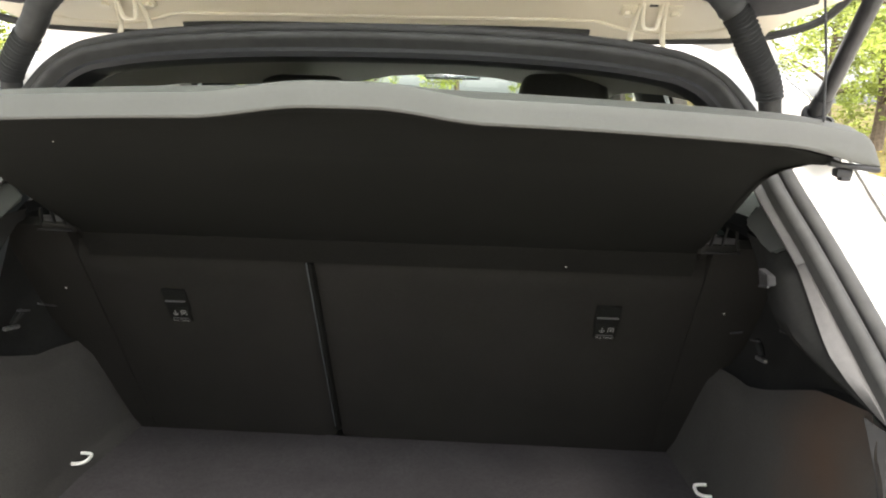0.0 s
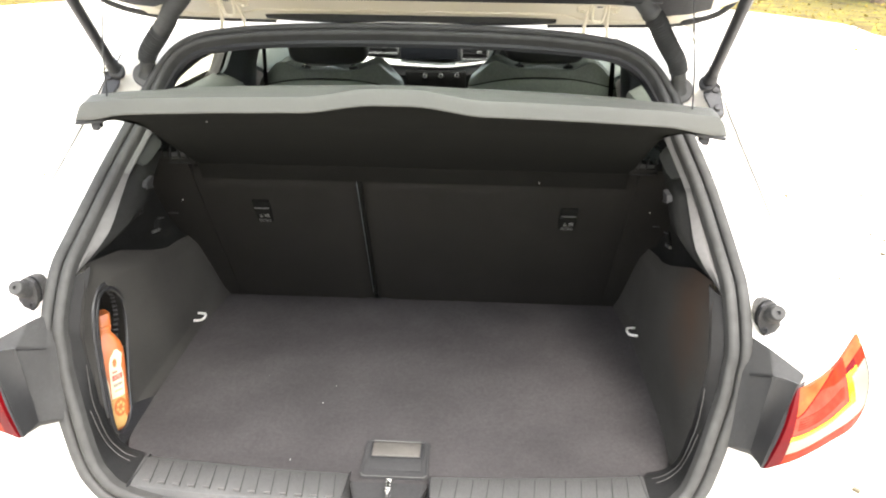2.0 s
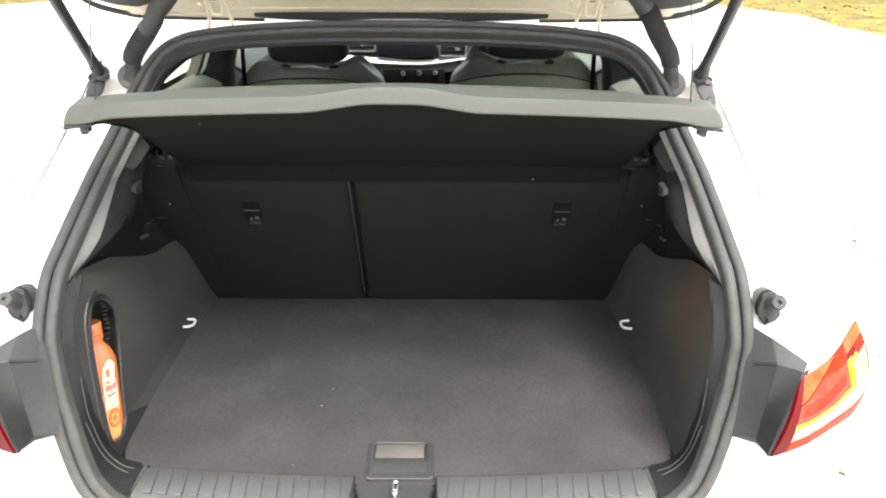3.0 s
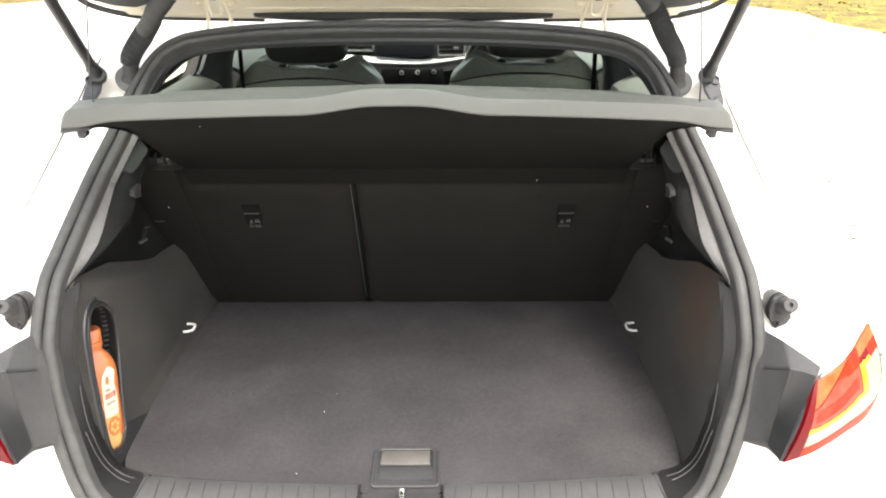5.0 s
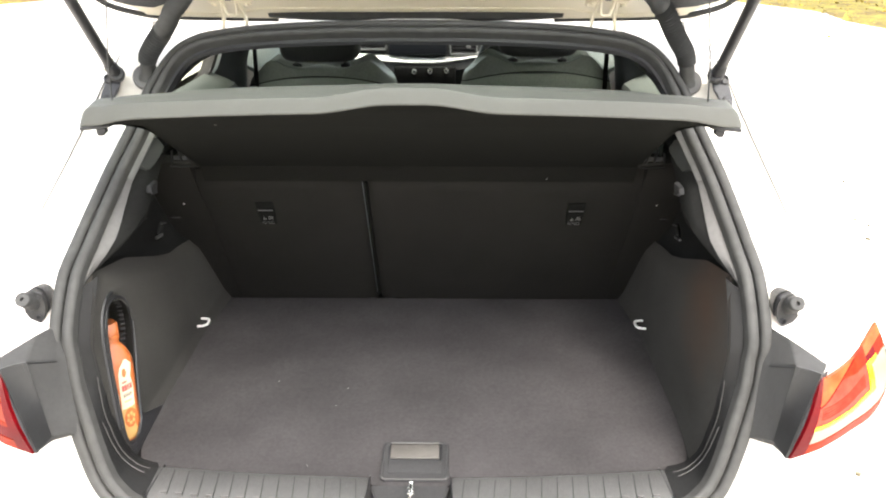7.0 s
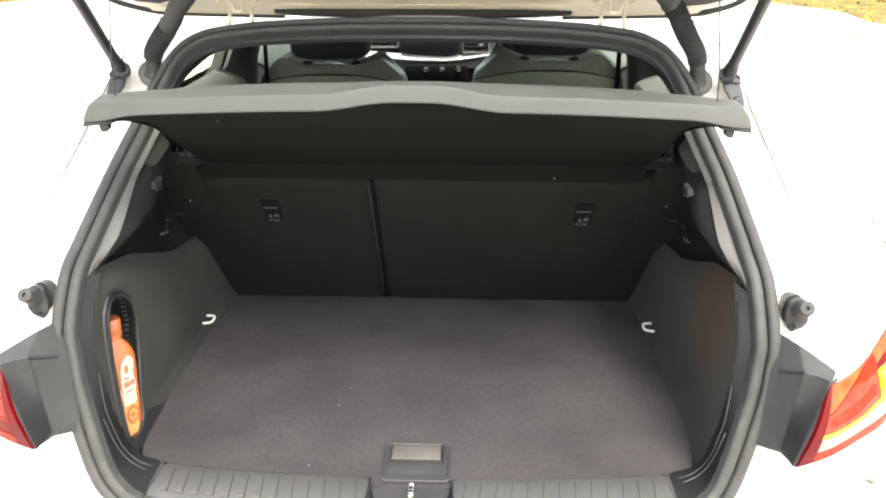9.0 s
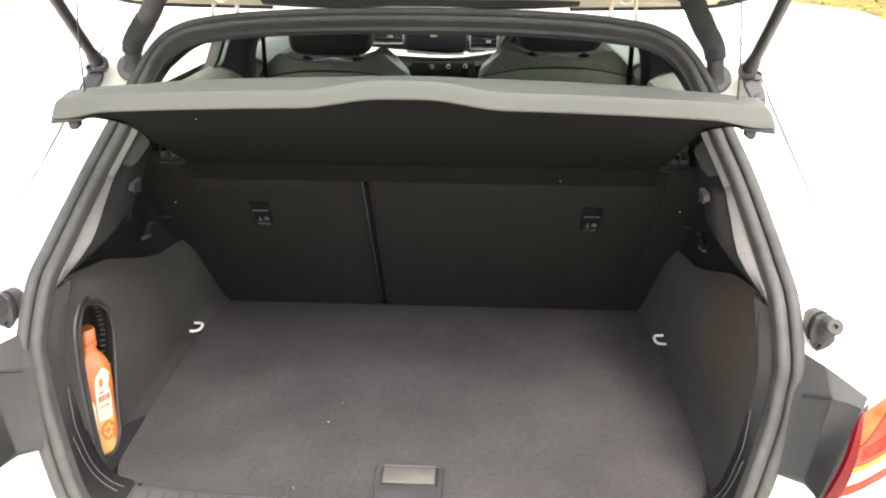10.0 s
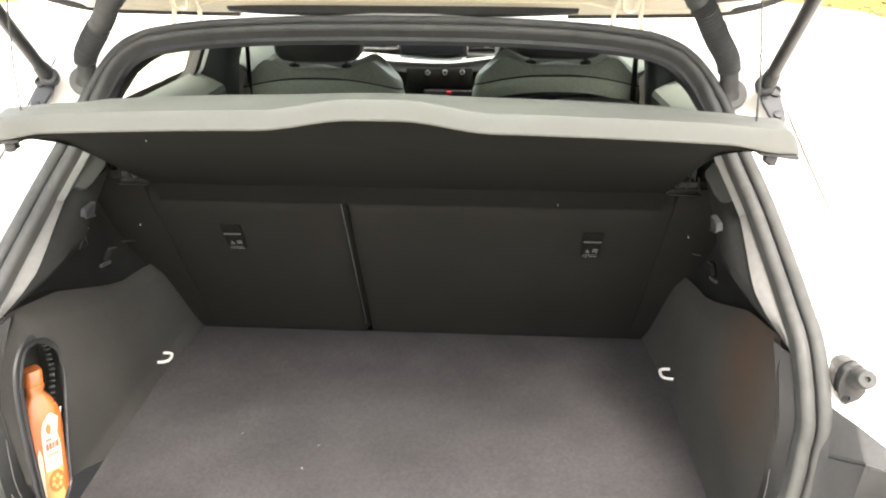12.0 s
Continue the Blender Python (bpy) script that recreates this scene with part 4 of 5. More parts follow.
    clear, amber = (LAMP_CLEAR, LAMP_AMBER) if s > 0 else (LAMP_RED, LAMP_ORANGE)
    lens("lamp_rim", 0, .10, 0, 1, LAMP_RED, "deep red edge lens", .001, 2, 10)
    def foot(u):
        return .14 - .10 * smoothstep(.70, 1.0, u)
    lens("lower_lens", .10, 1, 0, foot, LAMP_ORANGE, "orange-red lower lens", .001, 18, 2)
    def bend(u):
        return .33 + .06 * smoothstep(.45, .66, u)
    tone, glow = ("clear white", "amber") if s > 0 else ("deep red", "orange-red")
    lens("clear_lens", .10, .66, foot, bend, clear, tone + " curved lens band", .0, 16, 4)
    lens("clear_outer_lens", .74, 1, foot, .72, clear, tone + " outer lens", .0, 8, 6)
    lens("clear_corner_lens", .66, .74, foot, bend, clear, tone + " lens corner", .0, 3, 4)
    lens("amber_strip", .10, .74, bend, lambda u: bend(u) + .060, amber, glow + " light strip", .001, 16, 1)
    lens("amber_upright", .65, .74, lambda u: bend(u) + .060, .80, amber, glow + " upright strip", .001, 3, 4)
    lens("amber_cap", .74, .84, .72, .78, amber, glow + " end of the light strip", .001, 2, 1)
    def ridge(u):
        return min(1.0, .64 + .36 * smoothstep(.06, .50, u))
    def shoulder(u):
        return ridge(u) - .20 * smoothstep(.28, .50, u)
    lens("red_lens", .10, .66, lambda u: bend(u) + .060, shoulder, LAMP_MAIN, "pinkish red ribbed main lens", .0, 16, 6)
    lens("upper_lens", .10, .48, ridge, 1, LAMP_PALE, "pale orange upper lens", .0008, 10, 4)
    lens("upper_wedge", .28, .66, shoulder, ridge, LAMP_ORANGE, "bright orange-red wedge lens", .0006, 12, 4)
    lens("lens_ridge", .10, .47, lambda u: ridge(u) - .010, lambda u: ridge(u) + .006, LAMP_RED, "dark red line in the lens", .0014, 16, 1)
    lens("lens_edge", .982, 1, .04, .72, HOUSING, "fine grey edge of the lens", .0008, 2, 6)
    lens("top_reflector", .66, .84, .78, .87, LAMP_RED, "deep red reflector band", .0005, 5, 2)
    lens("top_outer_lens", .84, 1, .72, .87, LAMP_ORANGE, "orange-red outer lens", .0, 4, 3)
    lens("top_lens", .66, 1, .87, 1, LAMP_PALE, "pale orange upper lens", .0, 6, 4)
    for k in range(5):
        v = .48 + .035 * k
        lens("lens_rib", .14, .60, lambda u: v - .003 + .08 * smoothstep(.3, .66, u), lambda u: v + .003 + .08 * smoothstep(.3, .66, u), LAMP_MAIN, "fine rib in the red lens", .0016, 8, 1)


def build_buffer(s):
    bm = bmesh.new()
    outline = [(s * x, -.142 + .25 * (x - .637), z) for x, z in ((.618, .994), (.624, 1.001), (.634, 1.003), (.644, 1.000), (.651, .984), (.656, .968), (.660, .956), (.659, .945), (.653, .938), (.643, .936), (.632, .940), (.624, .950), (.617, .966), (.615, .980))]
    plate(bm, outline, (s * .002, .014, -.003))
    bmesh.ops.bevel(bm, geom=[x for x in bm.edges if len(x.link_faces) == 2 and x.calc_face_angle(0) > .9], offset=.003, segments=3, affect="EDGES")
    b = part("buffer_base", bm, HOUSING, car, "grey plastic tailgate buffer seat")
    bm = bmesh.new()
    plate(bm, [(x - s * .002, y + .012, z) for x, y, z in outline], (s * .001, .026, -.006))
    part("buffer_well", bm, DARK_PLASTIC, b, "dark rear half of the buffer seat")
    bm = bmesh.new()
    lathe(bm, (s * .640, -.138, .980), (-s * .16, -1, .60), [(0, .0165), (.010, .0165), (.014, .0140), (.024, .0136), (.027, .0128), (.037, .0126), (.040, .0104), (.040, .0038), (.035, .0030)], 20)
    part("buffer_stop", bm, HOUSING, b, "rubber stop")
    for x, z in ((.631, .951), (.624, .993)):
        bm = bmesh.new()
        lathe(bm, (s * x, -.140, z), (-s * .1, -1, .2), [(0, .0062), (.006, .0062), (.007, .0045), (.004, .003)], 12)
        part("screw", bm, DARK_PLASTIC, b)


GATE_PITCH = .75


def gate_z(y):
    return 1.404 + (.255 - y) * GATE_PITCH


def build_tailgate():
    n = 24
    def half(y):
        f = (.255 - y) / .56
        return .520 + .092 * smoothstep(0, .14, f) - .02 * smoothstep(.5, 1, f)
    rows, ys = [], [.262, .255, .245, .23, .215, .19, .16, .12, .06, -.02, -.1, -.2, -.30, -.40, -.50, -.60, -.68]
    for y in ys:
        w = half(y)
        row = []
        for k in range(n + 1):
            t = -1 + 2 * k / n
            x = w * t
            edge = smoothstep(.86, 1.0, abs(t))
            row.append((x, y - .006 * edge, gate_z(y) + .004 * edge - .010 * smoothstep(.03, .08, .255 - y) * (1 - edge) + (.012 if y > .26 else 0)))
        rows.append(row)
    def window(grid):
        """The grid's skin, left open where the rear window is."""
        bm = bmesh.new()
        vs = [[bm.verts.new(q) for q in row] for row in grid]
        for j in range(len(vs) - 1):
            for i in range(n):
                if ys[j] <= .06 and ys[j + 1] >= -.40 and 3 <= i < n - 3:
                    continue
                bm.faces.new((vs[j][i], vs[j][i + 1], vs[j + 1][i + 1], vs[j + 1][i]))
        bmesh.ops.recalc_face_normals(bm, faces=bm.faces)
        bmesh.ops.solidify(bm, geom=bm.faces[:], thickness=.005)
        return bm
    gate = part("tailgate", window(rows), GATE_BOUNCE_PAINT, car, "raised tailgate, white inner panel tinted cream for warm bounce light")
    outer = [[(x * 1.03, y, z + .055 - .03 * abs(x / .6) ** 3) for x, y, z in row] for row in rows]
    part("gate_outer_skin", window(outer), PAINT, gate)
    pane = [[(x, y, z + .040) for x, y, z in row[2:-2]] for row in rows[7:-2]]
    part("rear_window", skin(pane), GLASS, gate, "tinted rear window in the tailgate")
    # black strip along the hinge edge
    pts = [(-.285 + .57 * k / 16, .258, 1.402) for k in range(17)]
    part("hinge_strip", skin([[(x, y + dy, z + dz + .006 * abs(x / .285) ** 6) for dy, dz in ((.012, .006), (.006, -.006), (-.008, -.007), (-.018, -.002), (-.024, .014), (-.022, .024))] for x, y, z in pts]), RUBBER, gate, "black rubber strip along the hinge edge")
    hem = smooth_path([(x, y, gate_z(y) - .005) for x, y in ((-.50, .226), (-.44, .240), (-.39, .243), (-.35, .242), (-.31, .232), (-.28, .226), (-.15, .225), (0, .225), (.15, .225), (.28, .226), (.31, .232), (.35, .242), (.39, .243), (.44, .240), (.50, .226))], 90)
    part("gate_hem", one_tube(hem, .0035, 8), GATE_BOUNCE_PAINT, gate, "rolled white hem of the inner panel, tinted cream for bounce light")
    # black lining round the window and below it, and the rubber edge round the gate
    rows = []
    for y in (-.385, -.40, -.44, -.50, -.56, -.62, -.66):
        w = half(y) - .05
        rows.append([(w * (-1 + 2 * k / 16), y, gate_z(y) - .030 * smoothstep(-.01, .04, -.385 - y)) for k in range(17)])
    part("gate_lining", skin(rows, thick=.006), DARK_PLASTIC, gate, "black plastic tailgate lining")
    def lining_edge(x):
        return .172 + .032 * math.exp(-((abs(x) - .495) / .055) ** 2)
    rows = []
    for f in (0, .04, .12, .35, .7, 1):
        row = []
        for k in range(33):
            x = .556 * (-1 + k / 16)
            y = lining_edge(x) + (.045 - lining_edge(x)) * f
            row.append((x * (1 - .04 * f), y, gate_z(y) - .012 - .016 * smoothstep(0, .12, f)))
        rows.append(row)
    part("upper_lining", skin(rows, thick=.004), DARK_PLASTIC, gate, "black plastic lining between hinges and window")
    for side in (-1, 1):
        rows = []
        for y in (.050, .06, -.02, -.1, -.2, -.3, -.385):
            w = half(y)
            rows.append([(side * w * f, y, gate_z(y) + dz) for f, dz in ((.72, .035), (.735, -.014), (.78, -.022), (.83, -.012))])
        part("window_lining", skin(rows), DARK_PLASTIC, gate)
    for s in (-1, 1):
        pts = smooth_path([(s * .27, .260, 1.397), (s * .40, .257, 1.399), (s * .49, .252, 1.402), (s * .54, .245, 1.409), (s * .580, .232, 1.422), (s * .597, .213, 1.437), (s * .606, .18, 1.462), (s * .611, .10, 1.522), (s * .612, 0, 1.597), (s * .605, -.15, 1.709), (s * .595, -.30, 1.822), (s * .59, -.50, 1.972), (s * .588, -.68, 2.107)], 60)
        part("gate_edge", one_tube(pts, .006, 6), RUBBER, gate, "thin black rubber gate edge")
        # hinge: two arms, a bent loop between them and its bolted pads
        mid = s * .352 + .0065
        bm = bmesh.new()
        for x in (-.020, .020):
            tube(bm, smooth_path([(mid + x * 1.15, .212, 1.376), (mid + x * 1.06, .222, 1.400), (mid + x * .92, .210, 1.420), (mid + x * .80, .188, 1.444)], 12), .0038, 8)
        tube(bm, smooth_path([(mid - .012, .190, 1.444), (mid - .0115, .199, 1.428), (mid - .009, .205, 1.413), (mid - .004, .206, 1.409), (mid + .004, .206, 1.409), (mid + .009, .205, 1.413), (mid + .0115, .199, 1.428), (mid + .012, .190, 1.444)], 26), .0030, 8)
        h = part("hinge", bm, GATE_BOUNCE_PAINT, gate, "white painted tailgate hinge")
        for x in (-.029, .029):
            pad = part("hinge_pad", one_box((mid + x, .201, gate_z(.201) - .011), (.022, .018, .008), .002, (-36, 0, 0)), GATE_BOUNCE_PAINT, gate)
            bm = bmesh.new()
            lathe(bm, (mid + x * 1.05, .202, gate_z(.202) - .014), (0, -.35, -1), [(0, .0058), (.005, .0058), (.006, .003)], 6)
            part("hinge_bolt", bm, GATE_BOUNCE_PAINT, pad)
        part("hinge_gap", one_box((mid + s * .001, .192, gate_z(.192) - .0105), (.012, .012, .004), .001, (-36, 0, 0)), DARK_PLASTIC, gate)
    return gate


def build_strut(s):
    a, b = Vector((s * .576, .184, 1.300)), Vector((s * .578, -.118, 1.678))
    bm = bmesh.new()
    tube(bm, [a, mix3(a, b, .5)], .0105, 14)
    st = part("gas_strut", bm, STEEL, car, "dark gas strut holding up the tailgate")
    part("rod", one_tube([mix3(a, b, .5), b], .0048, 10), STEEL, st)
    part("rod_end", one_box(b, (.02, .022, .022), .005), DARK_PLASTIC, st)
    part("strut_collar", one_tube([mix3(a, b, .03), mix3(a, b, .045), mix3(a, b, .07)], [.0135, .0130, .0115], 14), DARK_PLASTIC, st)
    bm = bmesh.new()
    lathe(bm, a + Vector((-s * .004, -.006, .004)), (-s * .35, -.75, .40), [(-.010, .015), (.004, .015), (.007, .012), (.007, .008), (.003, .007)], 16)
    part("strut_socket", bm, DARK_PLASTIC, st, "black ball socket")
    bm = bmesh.new()
    lathe(bm, a + Vector((s * .016, .000, -.006)), (-s * .10, -.70, .62), [(-.006, .0095), (.003, .0095), (.004, .006), (.001, .005)], 14)
    part("ball_stud", bm, DARK_PLASTIC, st, "black ball stud ring")
    bm = bmesh.new()
    plate(bm, [(s * .566, .190, 1.312), (s * .588, .204, 1.314), (s * .600, .190, 1.292), (s * .604, .164, 1.266), (s * .600, .148, 1.252), (s * .590, .144, 1.248), (s * .580, .152, 1.256), (s * .567, .172, 1.280)], (s * .010, .016, -.010))
    bmesh.ops.bevel(bm, geom=bm.edges[:], offset=.003, segments=2, affect="EDGES")
    br = part("strut_bracket", bm, DARK_PLASTIC, st, "black strut bracket")
    bm = bmesh.new()
    lathe(bm, (s * .592, .157, 1.262), (0, -.62, .78), [(-.004, .0070), (.004, .0070), (.005, .003)], 10)
    part("bolt", bm, DARK_PLASTIC, br)


def build_hose(s):
    """Corrugated cable sleeve from the body to the tailgate; the one on the passenger side is wrapped higher up."""
    if s < 0:
        line = [(-.524, .204, 1.292), (-.516, .196, 1.318), (-.510, .188, 1.336), (-.492, .178, 1.358), (-.471, .168, 1.380), (-.452, .160, 1.401), (-.439, .155, 1.421), (-.421, .158, 1.441), (-.405, .168, 1.464)]
        smooth_from = .52
    else:
        line = [(.528, .204, 1.283), (.521, .194, 1.315), (.511, .184, 1.343), (.490, .172, 1.371), (.475, .164, 1.392), (.459, .156, 1.417), (.444, .154, 1.434), (.428, .165, 1.458)]
        smooth_from = .80
    path = smooth_path(line, 320)
    radius = []
    for i in range(320):
        f = i / 319
        if f < .19:
            r = .0143 + .005 * (1 - smoothstep(0, .06, f))
        elif f > smooth_from:
            r = .0172 + .0012 * noise.noise((f * 22, s, 0)) + .005 * smoothstep(.93, 1, f)
        else:
            r = .0116 + .0010 * smoothstep(.19, .40, f) + .0062 * (.5 + .5 * math.cos((i - 61) * .74)) ** 1.6
        radius.append(r)
    hose = part("cable_sleeve", one_tube(path, radius, 18), RUBBER, car, "black corrugated rubber cable sleeve")
    bm = bmesh.new()
    x, y, z = line[0]
    lathe(bm, (x, y - .002, z + .002), (-s * .22, -.80, .56), [(-.012, .0240), (-.004, .0270), (.001, .0270), (.004, .0255), (.006, .0180)], 24)
    part("sleeve_foot", bm, GREY_PLASTIC, hose, "rubber grommet")
    x, y, z = line[-1]
    part("sleeve_head", one_box((x, y - .004, z + .003), (.070, .040, .008), .003, (36, 0, 0)), DARK_PLASTIC, hose)


for s in (-1, 1):
    build_lamp(s)
    build_buffer(s)
    build_strut(s)
    build_hose(s)
build_tailgate()


# ---- dashboard and front of the cabin ----
def build_dashboard():
    rows = [[(x, y - .05 * (x / .7) ** 2, z + dz) for x, dz in ((-.72, .0), (-.5, .005), (-.25, .01), (0, .01), (.2, .02), (.35, .035), (.5, .035), (.65, .01), (.72, 0))]
            for y, z in ((2.44, 1.03), (2.30, 1.115), (2.14, 1.145), (2.08, 1.135), (2.055, 1.10), (2.05, 1.04), (2.07, 1.00), (2.06, .95), (2.10, .80), (2.2, .5), (2.3, .33))]
    dash = part("dashboard", skin(rows, thick=.01), LEATHER, car, "black dashboard with silver trim")
    rows, lower = [], []
    for k in range(41):
        x = -.70 + .92 * k / 40
        z0 = lerp(x, [-.70, -.353, -.215, -.10, -.012, .05, .114, .22], [1.042, 1.036, 1.029, 1.023, 1.022, 1.027, 1.036, 1.054])
        z1 = lerp(x, [-.70, -.353, -.215, -.10, -.012, .05, .114, .22], [1.085, 1.064, 1.052, 1.040, 1.036, 1.042, 1.053, 1.070])
        y = 2.016 - .05 * (x / .7) ** 2
        rows.append([(x, y + .03, z0 - .004), (x, y, z0), (x, y - .002, z0 + .004), (x, y + .008, z1 - .003), (x, y + .012, z1), (x, y + .04, z1 + .002)])
        drop = .034 * smoothstep(.04, .12, abs(x + .05)) + .004
        lower.append([(x, y + .004, z0 - .002), (x, y + .008, z0 - .006), (x, y + .014, z0 - drop), (x, y + .03, z0 - drop - .004)])
    part("silver_strip", skin(rows, thick=.003), STRIP_SILVER, dash, "bright silver trim strip")
    part("lower_trim", skin(lower, thick=.003), VENT_GREY, dash, "grey trim below the silver strip")
    sc = part("screen", one_box((-.075, 2.024, 1.108), (.255, .022, .10), .006, (-8, 0, 0)), SCREEN, dash, "glossy black infotainment screen")
    part("screen_sticker", one_box((-.085, 2.010, 1.115), (.03, .003, .012), .001, (-8, 0, 0)), LAMP_CLEAR, sc)
    for x, w, z, h in ((-.290, .15, 1.108, .056), (.125, .115, 1.092, .064), (-.62, .10, 1.11, .06)):
        bm = bmesh.new()
        for dx, dz, sx, sz in ((0, h / 2, w, .007), (0, -h / 2, w, .007), (-w / 2, 0, .007, h), (w / 2, 0, .007, h)):
            box(bm, (x + dx, 2.030, z + dz), (sx, .03, sz), .002)
        v = part("air_vent", bm, VENT_GREY, dash, "grey-framed air vent")
        for k in range(4):
            part("vent_slat", one_box((x, 2.034, z - h * .36 + h * .24 * k), (w - .012, .018, .005), .001, (18, 0, 0)), DARK_PLASTIC, v)
        part("vent_tab", one_box((x + .02, 2.018, z), (.022, .01, .012), .003), VENT_GREY, v)
    cp = part("climate_panel", one_box((-.045, 2.022, .968), (.27, .03, .085), .008, (10, 0, 0)), LINING_DARK, dash, "black climate control panel")
    for x in (-.092, -.022, .049):
        bm = bmesh.new()
        lathe(bm, (x, 2.006, .990 + .03 * (x + .02)), (0, -1, .15), [(0, .0135), (.014, .0125), (.017, .010), (.0175, .001)], 18)
        k = part("knob", bm, CHROME, cp, "chrome-ringed rotary knob")
        bm = bmesh.new()
        lathe(bm, (x, 1.988, .993 + .03 * (x + .02)), (0, -1, .15), [(0, .0065), (.003, .0055), (.0035, .001)], 14)
        part("knob_cap", bm, SEAT_DARK, k)
    bp = part("button_panel", one_box((-.01, 2.030, .905), (.20, .04, .030), .006, (14, 0, 0)), DARK_PLASTIC, dash)
    part("hazard_button", one_box((-.006, 2.006, .908), (.020, .008, .014), .002, (14, 0, 0)), BULB_RED, bp, "red hazard warning button")
    con = part("centre_console", skin([[(x, y, z) for x, z in ((-.11, .35), (-.11, .62), (-.095, .66), (.095, .66), (.11, .62), (.11, .35))] for y in (1.25, 1.5, 1.75, 2.05)], False, True), DARK_PLASTIC, car, "black centre console")
    bm = bmesh.new()
    lathe(bm, (0, 1.84, .66), (0, .05, 1), [(0, .05), (.02, .045), (.05, .02), (.13, .014), (.14, .022), (.18, .026), (.20, .020), (.205, .002)], 18)
    g = part("gear_lever", bm, LEATHER, con, "gear lever with bright collar")
    bm = bmesh.new()
    lathe(bm, (0, 1.846, .835), (0, .05, 1), [(0, .024), (.012, .029), (.03, .028), (.034, .02)], 18)
    part("lever_collar", bm, CHROME, g)
    # steering wheel, leaning towards the driver
    c, r = Vector((.365, 1.74, 1.045)), .182
    ax = Vector((0, -.93, .36)).normalized()
    u, w = Vector((1, 0, 0)), ax.cross(Vector((1, 0, 0)))
    bm = bmesh.new()
    ring = [c + r * (math.cos(a) * u + math.sin(a) * w) for a in (2 * math.pi * k / 40 for k in range(40))]
    tube(bm, ring + [ring[0]], .015, 10, cap=False)
    st = part("steering_wheel", bm, LEATHER, car, "black leather steering wheel")
    bm = bmesh.new()
    box(bm, c + ax * -.02, (.13, .05, .12), .02, (-20, 0, 0))
    part("wheel_hub", bm, LEATHER, st)
    for dx, dz in ((-.11, 0), (.11, 0), (0, -.11)):
        part("spoke", one_box(c + u * dx - w * dz * -1, (.11 if dx else .03, .018, .03 if dx else .11), .006, (-20, 0, 0)), SILVER, st)
    part("column", one_box((.365, 1.92, .96), (.10, .34, .10), .03, (-20, 0, 0)), DARK_PLASTIC, st)
    part("instrument_hood", one_box((.365, 2.06, 1.145), (.30, .14, .06), .025), LEATHER, dash)
    # rear-view mirror
    bm = bmesh.new()
    box(bm, (.02, 1.985, 1.402), (.215, .03, .062), .012, (0, 0, 8))
    tube(bm, [(.01, 2.0, 1.42), (.005, 1.98, 1.455)], .012, 8)
    m = part("rear_view_mirror", bm, DARK_PLASTIC, car, "black rear-view mirror")
    part("mirror_glass", one_box((.02, 1.967, 1.402), (.20, .003, .05), .001, (0, 0, 8)), MIRROR, m)
    for s in (-1, 1):
        bm = bmesh.new()
        box(bm, (s * .94, 2.06, 1.10), (.19, .10, .13), .035)
        d = part("door_mirror", bm, PAINT, car)
        part("mirror_face", one_box((s * .94, 2.006, 1.10), (.16, .006, .10), .002), MIRROR, d)
        part("belt", skin([[(s * (.575 + .006 * k + .03 * (1.30 - z)), 1.245 + .006 * k, z) for k in (0, 1, 2, 3)] for z in (.5, .8, 1.1, 1.38)], thick=.0015), DARK_PLASTIC, car, "black seat belt webbing")


build_dashboard()


# ---- seats ----
def pillow(bm, at, size, puff=.4, top_round=0.0, lean=0.0, n=14, m=10):
    """A stuffed cushion: a rounded box with bulging faces. lean: metres by which its top lies further back."""
    sx, sy, sz = (v / 2 for v in size)
    rows = []
    for j in range(m + 1):
        phi = -math.pi / 2 + math.pi * j / m
        cz = math.copysign(abs(math.sin(phi)) ** .55, math.sin(phi))
        cr = max(math.cos(phi), 0) ** puff
        row = []
        for i in range(n * 2):
            th = 2 * math.pi * i / (n * 2)
            cx = math.copysign(abs(math.cos(th)) ** .45, math.cos(th))
            cy = math.copysign(abs(math.sin(th)) ** .6, math.sin(th))
            narrow = 1 - top_round * smoothstep(0, 1, (cz + 1) / 2)
            row.append((at[0] + sx * cx * cr * narrow, at[1] + sy * cy * cr - lean * (cz + 1) / 2, at[2] + sz * cz))
        rows.append(row)
    loft(bm, rows, True, True)
    return bm


